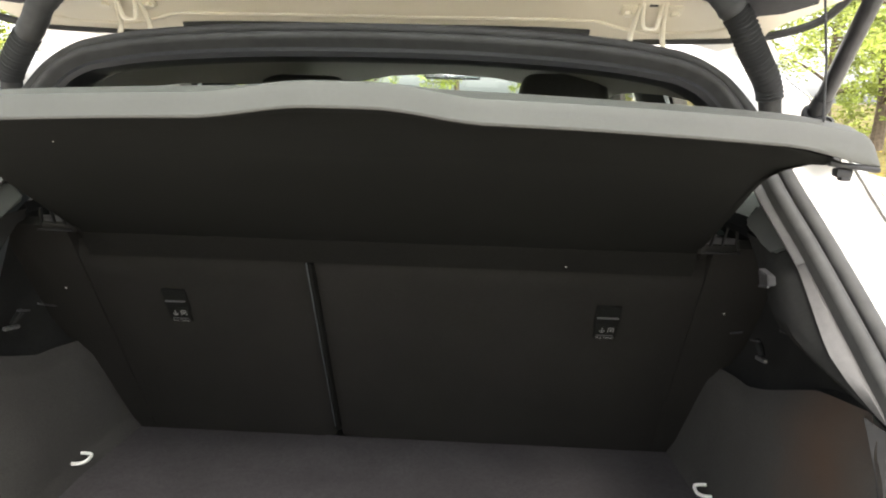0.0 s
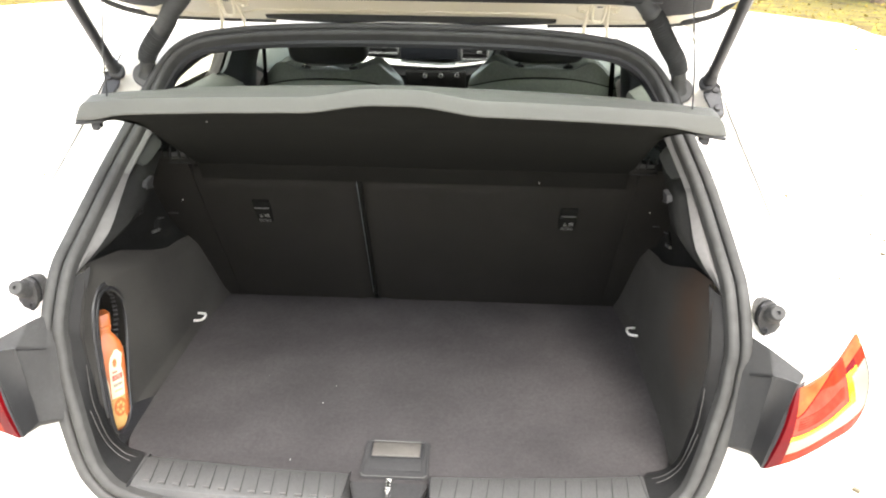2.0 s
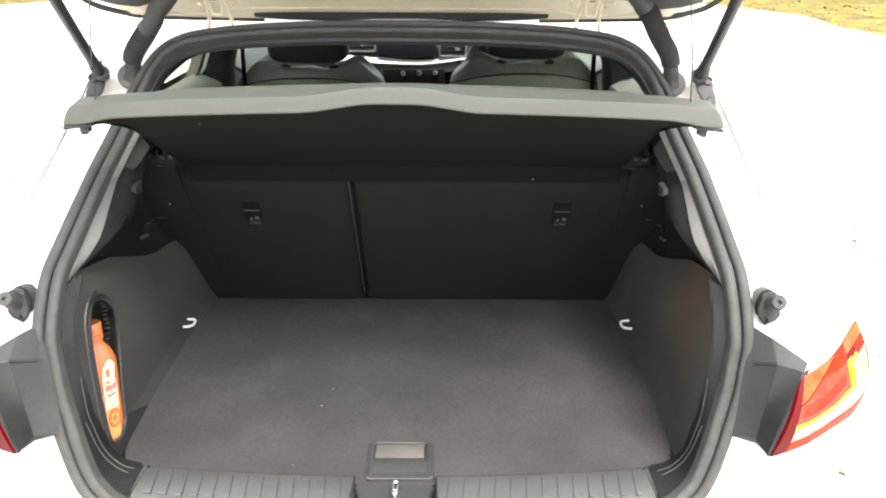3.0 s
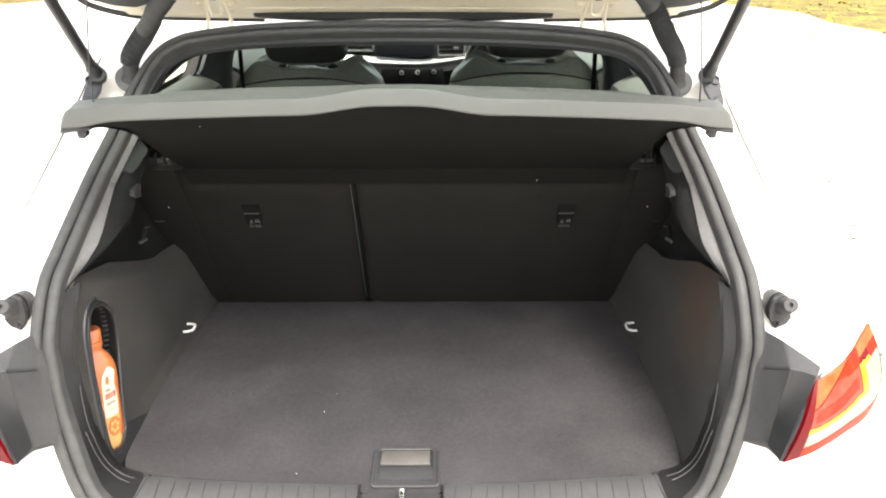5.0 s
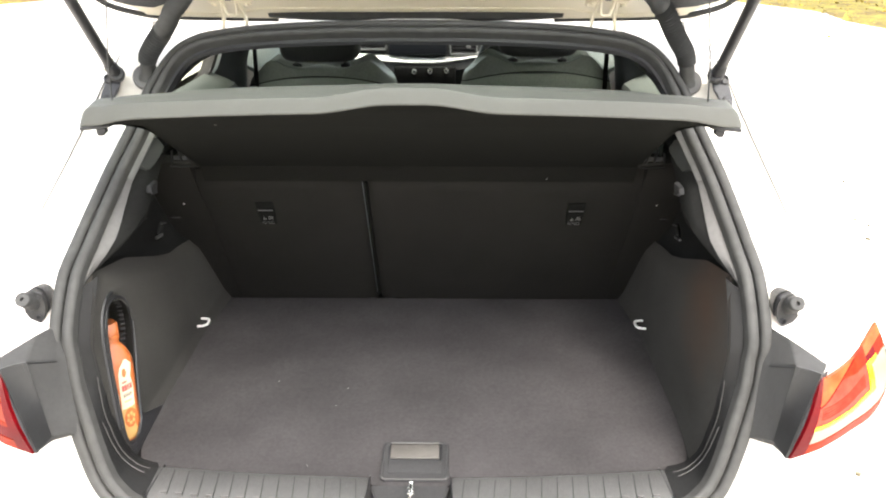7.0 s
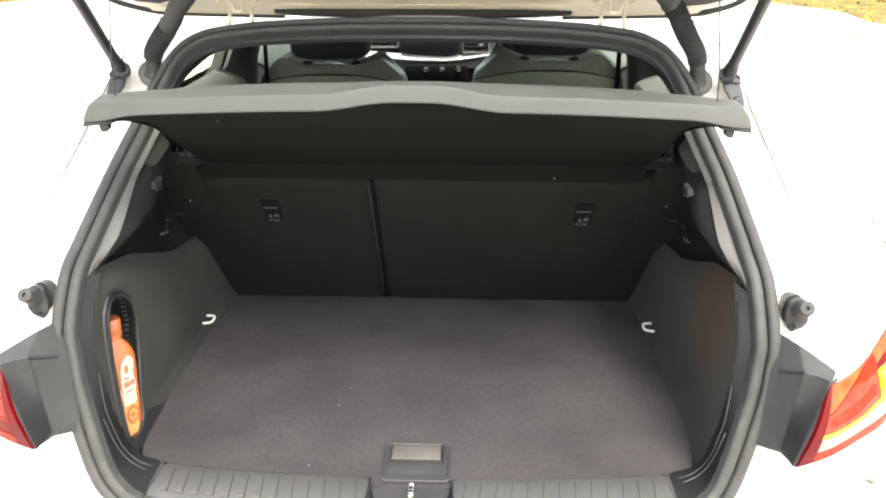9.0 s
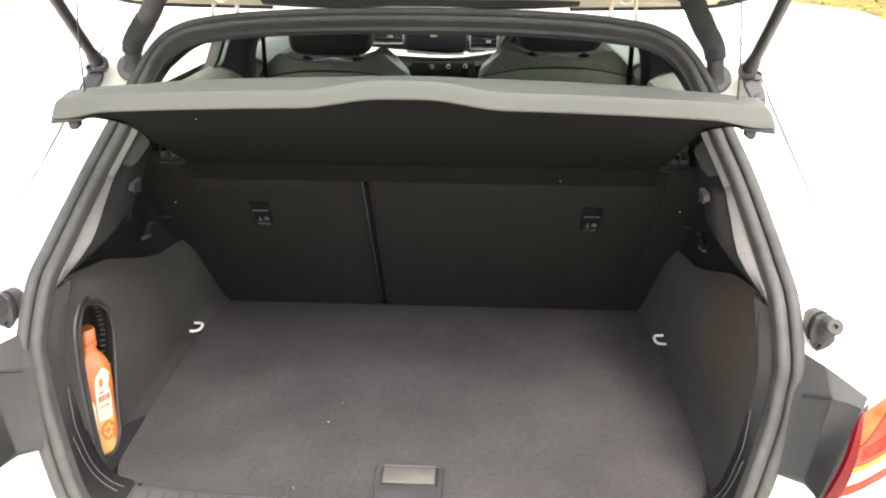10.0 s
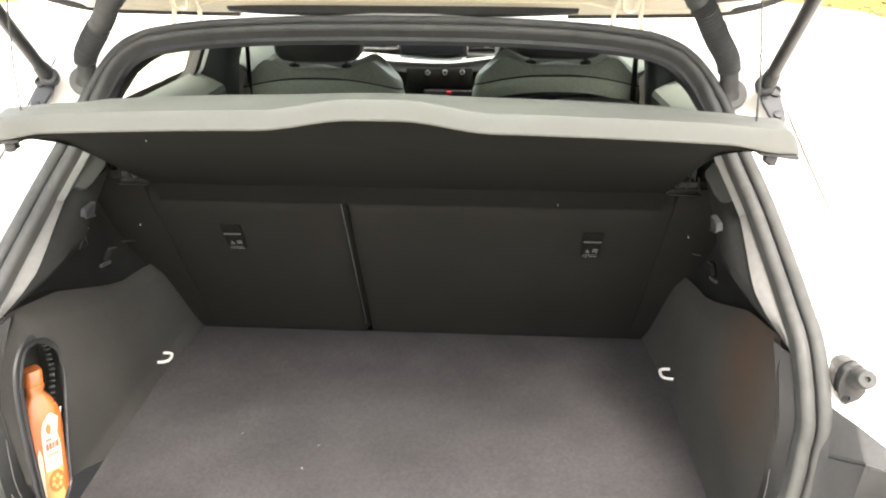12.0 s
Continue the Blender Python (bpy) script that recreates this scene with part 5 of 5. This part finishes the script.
def build_front_seat():
    seat = thing("front_seat", (-.372, 1.40, .325), "black leather front seat with grey band across its back", "car seat", "front seats")
    part("seat_cushion", pillow(bmesh.new(), (-.372, 1.60, .52), (.50, .52, .18), .3), SEAT_LEATHER, seat)
    part("seat_base", one_box((-.372, 1.58, .385), (.42, .44, .12), .02), DARK_PLASTIC, seat)
    # backrest as stacked sections (half width, y of rear, y of front)
    def section(z, w, y0, y1):
        out = []
        for i in range(72):
            th = 2 * math.pi * i / 72
            cx = math.copysign(abs(math.cos(th)) ** .6, math.cos(th))
            sy = math.sin(th)
            cy = math.copysign(abs(sy) ** .7, sy)
            out.append((-.372 + w * cx, (y0 + y1) / 2 + (y1 - y0) / 2 * cy, z - .040 * smoothstep(.8, 1.05, z) * abs(w * cx / .25) ** 2.2))
        return out
    levels = [(.50, .235, 1.40, 1.52), (.60, .25, 1.36, 1.50), (.75, .255, 1.31, 1.46), (.88, .258, 1.275, 1.43), (.965, .258, 1.255, 1.41), (1.058, .255, 1.240, 1.40)]
    part("back_shell", skin([section(*l) for l in levels], True, True), SEAT_DARK, seat, "black hard seat back panel")
    levels = [(1.056, .260, 1.236, 1.402), (1.07, .261, 1.232, 1.40), (1.09, .259, 1.230, 1.395), (1.108, .252, 1.232, 1.39)]
    part("back_band", skin([section(*l) for l in levels], True, True), LEATHER_GREY, seat, "grey leather band")
    rows = []
    for k in range(11):
        f = k / 10 * math.pi / 2
        shrink = 1 - .10 * (1 - math.cos(f)) - .82 * smoothstep(.55, 1.0, k / 10) ** 2
        row = []
        for x, y, z in section(1.106, .254, 1.230, 1.392):
            dx = (x + .372) * shrink
            top = .032 + .050 * math.exp(-((abs(dx) - .165) / .052) ** 2)
            row.append((-.372 + dx, 1.312 + (y - 1.312) * shrink + .010 * math.sin(f), z + top * math.sin(f)))
        rows.append(row)
    part("shoulder", skin(rows, True, True), SEAT_LEATHER, seat, "black leather shoulder section with raised wings")
    part("seam", skin([[(x, y - .0015, z) for x, y, z in section(zz, .2555, 1.2295, 1.392)][36:72] for zz in (1.1055, 1.1095)], False), SEAT_DARK, seat)
    hr = part("headrest", pillow(bmesh.new(), (-.372, 1.285, 1.257), (.280, .13, .210), .24, .13, n=20, m=16), HEADREST, seat, "padded black leather headrest")
    for dx in (-.083, .083):
        part("headrest_post", one_tube([(-.372 + dx, 1.285, 1.10), (-.372 + dx, 1.285, 1.20)], .0065, 8), CHROME, hr, "chrome headrest post")
        bm = bmesh.new()
        lathe(bm, (-.372 + dx, 1.285, 1.128), (0, 0, 1), [(0, .017), (.012, .016), (.016, .010)], 14)
        part("post_sleeve", bm, DARK_PLASTIC, hr)
    part("headrest_bracket", one_box((-.372, 1.280, 1.146), (.150, .010, .009), .003), SILVER, hr, "bright headrest bracket")
    return seat


passenger = build_front_seat()
driver = copy_thing(passenger, pose(.362, 1.40, .343))


def build_rear_seat():
    seat = thing("rear_seat", (0, .60, .325), "split black rear bench seat with three low headrests", "car seat")
    part("bench_base", one_box((0, .78, .41), (1.26, .50, .17), .03), DARK_PLASTIC, seat)
    part("bench_cushion", pillow(bmesh.new(), (0, .80, .55), (1.24, .54, .16), .3, n=20), LEATHER, seat)
    for x0, x1, label in ((-.510, -.1235, "narrow seat back panel covered in black felt"), (-.1125, .520, "wide seat back panel covered in black felt")):
        xs = [x0 + (x1 - x0) * k / 12 for k in range(13)]
        def edge(x):
            return min((x - x0), (x1 - x), .02) / .02
        rows = []
        for z in (.655, .682, .75, .85, .95, 1.02, 1.055, 1.075, 1.085):
            rows.append([(x, seat_y(z) + .010 * (1 - edge(x)) ** 2 + .018 * smoothstep(1.055, 1.085, z), z) for x in xs])
        for z in (1.085, 1.0, .8, .64):
            rows.append([(x, seat_y(z) + .11, z) for x in xs])
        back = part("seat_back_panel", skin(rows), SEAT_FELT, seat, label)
    part("seat_gap", one_box((-.118, seat_y(.868) + .012, .868), (.010, .02, .44), .002, (29.4, 0, 0)), SHELF_UNDER, seat, "black gap between the split backs")
    part("gap_edge", one_box((-.1220, seat_y(.872) - .001, .872), (.0014, .004, .428), .0006, (29.4, 0, 0)), PILLAR_DARK, seat)
    part("gap_strip", one_box((-.1175, seat_y(.872) - .0005, .872), (.0065, .005, .428), .002, (29.4, 0, 0)), SHELF_UNDER, seat)
    for sx in (-1, 1):
        rows = [[(sx * x, seat_y(z) + .022 + .03 * (x > .6), z) for x in (.485, .54, .60, .66)] for z in (.64, .75, .86, .97, 1.08, 1.12)]
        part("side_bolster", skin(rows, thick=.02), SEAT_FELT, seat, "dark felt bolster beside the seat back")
    # anchor recesses with small printed tags
    nrm = Vector((0, -.871, -.490))
    up = Vector((0, -.490, .871))
    for x in (-.350, .352):
        c = Vector((x, seat_y(.978), .978))
        a = part("anchor_recess", one_box(c + nrm * .001, (.040, .008, .050), .003, (29.4, 0, 0)), SHELF_UNDER, seat, "black anchor flap")
        part("flap_edge", one_box(c + nrm * .006 - up * -.002, (.034, .004, .0022), .0008, (29.4, 0, 0)), PRINT_DIM, a)
        tag = part("anchor_tag", one_box(c - up * .030 + nrm * .004, (.036, .004, .034), .001, (29.4, 0, 0)), SHELF_UNDER, seat, "small black tag with white print")
        for dx, dz, w, h in ((-.006, -.024, .0016, .011), (-.009, -.0275, .0016, .005), (-.003, -.0275, .0016, .005), (-.006, -.030, .006, .0018), (.004, -.025, .0016, .013), (.0085, -.0195, .008, .0016), (.012, -.025, .0016, .013), (.008, -.025, .004, .006)):
            part("tag_sign", one_box(c + Vector((dx, 0, 0)) + up * dz + nrm * .0068, (w, .0012, h * .8), .0004, (29.4, 0, 0)), PRINT_WHITE, tag)
        words = bpy.data.curves.new("words", "FONT")
        words.body, words.size, words.align_x, words.extrude = "Top Tether", .0062, "CENTER", .0003
        holder = new("words", words)
        bpy.context.view_layer.update()
        me = bpy.data.meshes.new_from_object(holder.evaluated_get(bpy.context.evaluated_depsgraph_get()))
        bpy.data.objects.remove(holder)
        turn = Matrix((Vector((1, 0, 0)), up, nrm)).transposed().to_4x4()
        me.transform(Matrix.Translation(c - up * .0450 + nrm * .0068) @ turn)
        bm = bmesh.new()
        bm.from_mesh(me)
        bpy.data.meshes.remove(me)
        part("tag_print", bm, PRINT_WHITE, tag, smooth=False)
        part("tag_rule", one_box(c - up * .0375 + nrm * .0068, (.026, .0012, .0012), .0003, (29.4, 0, 0)), PRINT_DIM, tag)
    part("top_trim", one_box((0, .315, 1.082), (1.0, .08, .03), .012), SEAT_FELT, seat)
    # cushioned fronts and headrests
    for x, w in ((-.315, .40), (0, .22), (.315, .40)):
        part("back_cushion", pillow(bmesh.new(), (x, .665, .86), (w, .14, .44), .3, .05, .22), LEATHER, seat)
    for x, w, h, z in ((-.337, .235, .17, 1.142), (-.004, .222, .16, 1.131), (.343, .235, .17, 1.147)):
        part("rear_headrest", pillow(bmesh.new(), (x, .385, z), (w, .10, h), .32, .14, n=20, m=16), HEADREST, seat, "low black leather rear headrest")
    part("seat_lint", one_box((.275, seat_y(1.070) - .004, 1.070), (.0030, .0010, .0008), .0002, (29.4, 25, 0)), LINT, seat)
    return seat


build_rear_seat()


# ---- boot floor ----
def floor_outline():
    right = [(.518, .492), (.529, .30), (.528, .10), (.526, -.05), (.519, -.115), (.504, -.155), (.474, -.182), (.30, -.195), (.10, -.207), (.074, -.209), (.070, -.226), (.0, -.226)]
    return right + [(-x, y) for x, y in right[-2::-1]]


def build_floor():
    mat = thing("boot_floor_panel", (0, .14, .640), "flat charcoal carpeted boot floor panel with pull handle", "boot floor")
    bm = bmesh.new()
    plate(bm, [(x, y, .660) for x, y in floor_outline()], (0, 0, -.018))
    bmesh.ops.bevel(bm, geom=[e for e in bm.edges if all(v.co.z > .659 for v in e.verts)], offset=.005, segments=2, affect="EDGES")
    part("carpet_panel", bm, FLOCK, mat, "charcoal carpet")
    # pull handle plate with a recessed grip
    bm = bmesh.new()
    def rr(w, d, r, z, cy):
        return [(.006 + sx * (w - r) + r * math.cos(a), cy + sy * (d - r) + r * math.sin(a), z)
                for sx, sy, a0 in ((1, 1, 0), (-1, 1, 90), (-1, -1, 180), (1, -1, 270)) for a in (radians(a0 + 22.5 * k) for k in range(5))]
    cy = -.159
    rings = [rr(.062, .053, .012, .660, cy), rr(.062, .053, .012, .6635, cy), rr(.0595, .0505, .011, .6650, cy), rr(.0570, .0480, .010, .6645, cy), rr(.0555, .0465, .010, .6625, cy)]
    loft(bm, rings, True, True)
    hp = part("handle_plate", bm, PLASTIC, mat, "black plastic handle plate")
    part("grip_recess", one_box((.006, cy + .022, .6628), (.099, .048, .0035), .001), DARK_PLASTIC, hp)
    bm = bmesh.new()
    box(bm, (.0045, cy + .022, .6660), (.090, .043, .004), .002, (-5, 0, 0))
    part("pull_grip", bm, GRIP_GREY, hp, "warm grey plastic pull grip")
    part("grip_edge", one_box((.0045, cy + .0430, .6685), (.090, .003, .0025), .001), PILLAR_GREY, hp)
    part("grip_shade", one_box((.0515, cy + .022, .6655), (.003, .042, .003), .001, (0, 20, 0)), DARK_PLASTIC, hp)
    part("hand_hollow", one_box((.006, cy - .018, .6638), (.096, .030, .0025), .001, (4, 0, 0)), PLASTIC, hp)
    front = rr(.0605, .0515, .0115, .6654, cy)
    # pale tube paints the highlight along the plate's rounded front edge
    part("plate_highlight", one_tube(smooth_path([front[k] for k in range(11, 19)], 30), .0009, 6), PILLAR_GREY, hp, "pale line painting the highlight on the plate's front edge")
    return mat


build_floor()


def build_lint():
    rng = random.Random(3)
    for x, y in ((-.149, .072), (-.165, .010), (-.190, -.172), (-.30, .10)):
        bm = bmesh.new()
        s = .0009 if x > -.25 else .0005
        for k in range(3):
            box(bm, (x + rng.uniform(-s, s) * .5, y + rng.uniform(-s, s) * .5, .6605 + s * .5), (s, s * .8, s), s * .3, (0, 0, 40 * k))
        tagged(part("lint_speck", bm, LINT), "tiny pale speck of lint on the boot carpet", "lint", "lint on the carpet")


build_lint()


# ---- parcel shelf ----
def build_shelf():
    shelf = thing("parcel_shelf", (0, .25, 1.09), "grey moulded parcel shelf tilted up on its cords", "parcel shelf")
    FRONT, BACK = .262, -.088
    def under(y):
        return 1.100 + (.245 - y) * .576
    def half(y):
        return lerp(y, [-.09, -.055, -.04, -.025, -.005, .02, .05, .12, .20, .33], [.545, .538, .512, .482, .462, .455, .455, .458, .460, .462])
    def rear(x):
        return BACK + .010 * dip(x) + .030 * (x / .55) ** 2 + .020 * smoothstep(.48, .55, abs(x))
    def dip(x):
        """The gentle arch in the middle of the rear lip, where one grips it."""
        return 1 - smoothstep(.030, .150, abs(x))
    def tip(x):
        """The lip rounds off towards its ends."""
        return math.sqrt(max(1 - (max(abs(x) - .522, 0) / .0270) ** 2, .03))
    def low(x):
        return 1.2915 - .0760 * x * x + .0110 * dip(x) - .012 * smoothstep(.44, .548, abs(x))
    def fold(x):
        return low(x) + (.0262 + .0010 * dip(x) + .006 * smoothstep(.44, .548, abs(x))) * tip(x)
    def crown(x):
        return low(x) + (.0330 + .0030 * x * x - .0110 * dip(x) + .006 * smoothstep(.44, .548, abs(x))) * tip(x)
    n = 96
    ts = [.5 * (u + math.sin(math.pi / 2 * u)) for u in (-1 + 2 * k / n for k in range(n + 1))]
    # upper skin: rises from the hinge to the crown, then runs to the fold and down the rear lip
    rows = []
    for f in (0, .15, .35, .55, .72, .86, .95):
        row = []
        for t in ts:
            xr = .545 * t
            y_c = rear(xr) + .062
            y = FRONT + (y_c - FRONT) * f
            x = half(y) * t
            rise = crown(xr) - 1.106
            row.append((x, y, 1.106 + rise * (1 - (1 - f) ** 1.35)))
        rows.append(row)
    for dy, f in ((.062, 0), (.050, .12), (.036, .36), (.022, .68), (.011, .93)):
        rows.append([(.546 * t if dy < .04 else half(rear(.546 * t) + dy) * t, rear(.546 * t) + dy, crown(.546 * t) + (fold(.546 * t) - crown(.546 * t)) * f + .0012 * math.sin(math.pi * f)) for t in ts])
    for dy, f in ((.0040, 1.0), (.0012, .965), (-.0002, .88), (-.0022, .62), (-.0045, .32), (-.0060, .12), (-.0052, .03), (-.003, 0), (.001, .01)):
        row = []
        for t in ts:
            x = .548 * t
            row.append((x, rear(x) + dy, low(x) + (fold(x) - low(x)) * f))
        rows.append(row)
    part("shelf_skin", skin(rows), SHELF_TOP, shelf, "grey plastic shelf top with folded rear lip", angle=32)
    # felt underside
    rows = []
    for f in (0, .1, .3, .5, .7, .8, .87, .94, 1):
        row = []
        for t in ts:
            xr = .548 * t
            y = FRONT + (rear(xr) - .003 - FRONT) * f
            x = half(y) * t
            plain = under(y)
            row.append((x, y, plain + (low(xr) - plain) * smoothstep(.78, 1, f)))
        rows.append(row)
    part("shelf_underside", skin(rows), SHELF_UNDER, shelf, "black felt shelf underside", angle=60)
    part("front_flap", skin([[(x, y, z) for x in (-.462, -.3, -.1, .1, .3, .462)] for y, z in ((.266, 1.062), (.262, 1.072), (.254, 1.086), (.249, 1.096), (.247, 1.102))], thick=.003), FLAP_SHADED_FELT, shelf, "felt flap at the shelf front, darkened for the shade there")
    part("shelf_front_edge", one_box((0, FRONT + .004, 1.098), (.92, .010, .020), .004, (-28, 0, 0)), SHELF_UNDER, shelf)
    for s in (-1, 1):
        # side edges
        rows = []
        for k in range(15):
            y = FRONT - (FRONT + .035) * k / 14
            x = s * half(y)
            top = 1.106 + (crown(x) - 1.106) * (1 - (1 - k / 15.5) ** 1.35)
            rows.append([(x - s * .002, y, top), (x + s * .003, y, top - .005), (x + s * .003, y, under(y) + .003), (x - s * .006, y, under(y) - .001)])
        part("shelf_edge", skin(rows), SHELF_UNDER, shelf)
        part("lip_strip", one_box((s * .521, -.040, 1.2570), (.052, .020, .006), .002, (0, s * 7, 0)), DARK_PLASTIC, shelf)
        peg = part("peg", one_box((s * .514, -.038, 1.2500), (.017, .014, .010), .003), DARK_PLASTIC, shelf, "black plastic peg")
        part("peg_foot", one_box((s * .516, -.039, 1.2445), (.011, .011, .006), .002), DARK_PLASTIC, peg)
        part("cord", one_tube([(s * .489, -.040, 1.280), (s * .480, -.046, 1.36), (s * .463, -.05, 1.46), (s * .436, -.055, 1.625)], .0013, 6), DARK_PLASTIC, shelf, "thin black lifting cord")
    for x, y in ((-.325, -.032),):
        part("felt_fleck", one_box((x, y, under(y) - .0015), (.0030, .0007, .0006), .0002, (30, 0, -25)), LINT, shelf)
    return shelf


build_shelf()


# ---- oil bottle in the side recess ----
def build_bottle():
    bottle = thing("plastic_bottle", (-.556, -.100, .662), "orange plastic motor oil bottle with cream label in side recess", "bottle")
    def place(u, v, w):
        """u along the flat side, v up, w out of the wall; the bottle leans forward a little."""
        u, w = u * .69, w * .69
        return Vector((-.556 + .60 * u + .80 * w - .050 * v, -.100 + .80 * u - .60 * w + .253 * v, .662 + v * .98))
    def section(v, a, b, u0=0.0):
        out = []
        for i in range(28):
            th = 2 * math.pi * i / 28
            cu = math.copysign(abs(math.cos(th)) ** .55, math.cos(th))
            cw = math.copysign(abs(math.sin(th)) ** .6, math.sin(th))
            out.append(place(u0 + a * cu, v, b * cw))
        return out
    lv = [(0, .036, .024), (.006, .043, .029), (.03, .045, .031), (.075, .044, .030), (.10, .043, .030), (.125, .044, .031), (.152, .043, .030), (.166, .038, .027), (.179, .029, .022), (.187, .020, .0185), (.190, .0175, .0175), (.196, .0175, .0175)]
    part("bottle_body", skin([section(v, a, b, -.004 * smoothstep(.14, .2, v)) for v, a, b in lv], True, True), ORANGE, bottle)
    bm = bmesh.new()
    loft(bm, [section(v, a, a, -.004) for v, a in ((.196, .0175), (.197, .0195), (.203, .0200), (.204, .0185), (.207, .0185), (.208, .0195), (.226, .0190), (.229, .0165))], True, True)
    part("cap", bm, ORANGE, bottle, "orange ribbed screw cap")
    # labels on the flat face, bowed with it
    def sticker(name, v0, v1, u0, u1, mat, lift, label="", arch=0.0, n=8, parent=bottle):
        rows = []
        for j in range(n + 1):
            f = j / n
            v = v0 + (v1 - v0) * f
            k = 1.0
            if arch:
                k = math.sqrt(max(1 - max(0, (f - 1 + arch) / arch) ** 2, .02))
            c, h = (u0 + u1) / 2, (u1 - u0) / 2 * k
            row = []
            for i in range(7):
                u = c + h * (-1 + i / 3)
                bow = .0305 * (1 - min(abs(u) / .0445, 1) ** 3.2) ** (1 / 1.9)
                row.append(place(u, v, bow + lift))
            rows.append(row)
        return part(name, skin(rows, thick=.0006), mat, parent, label)
    lab = sticker("label", .064, .160, -.012, .034, LABEL_CREAM, .0006, "cream paper label", .35)
    low = sticker("label_lower", .008, .068, -.014, .036, LABEL_TAN, .0008, "tan lower label with orange roundel", 0, 6)
    def disc(name, u, v, ru, rv, w, mat, parent, label=""):
        bm = bmesh.new()
        plate(bm, [place(u + ru * math.cos(a), v + rv * math.sin(a), w) for a in (2 * math.pi * k / 20 for k in range(20))], (.0007, -.0005, 0))
        return part(name, bm, mat, parent, label)
    disc("roundel", .009, .048, .018, .018, .0322, ORANGE, low, "orange roundel")
    for k in range(6):
        a = k * math.pi / 3 + .3
        disc("roundel_segment", .009 + .009 * math.cos(a), .048 + .009 * math.sin(a), .0035, .0035, .0332, LABEL_TAN, low)
    disc("emblem", .004, .136, .0060, .0085, .0318, ORANGE, lab, "plain orange emblem")
    for v, h, marks, mat in ((.1165, .004, ((-.004, 0), (.001, .004), (.005, .009)), LABEL_RED), (.102, .011, ((-.006, .000), (.0015, .007), (.0085, .012), (.0135, .0155), (.017, .023)), LABEL_RED),
                             (.090, .006, ((-.004, .000), (.0015, .005), (.0065, .010), (.0115, .015), (.0165, .020)), LABEL_DARK), (.080, .0025, ((-.002, .005), (.007, .018)), LABEL_TAN)):
        for u0, u1 in marks:
            sticker("print_bar", v, v + h, u0, u1, mat, .0014, "", 0, 2, lab)
    sticker("side_label", .020, .108, -.025, -.015, LABEL_CREAM, .0006, "cream rear label edge", .2)
    return bottle


build_bottle()
tag_card = part("card_slip", skin([[(-.545 - .0005 * j, -.068 + .0024 * k + .0080 * j, .735 + .071 * j / 4) for k in range(3)] for j in range(5)], thick=.0015), LINT)
tagged(tag_card, "white paper slip standing in the side recess", "paper slip")
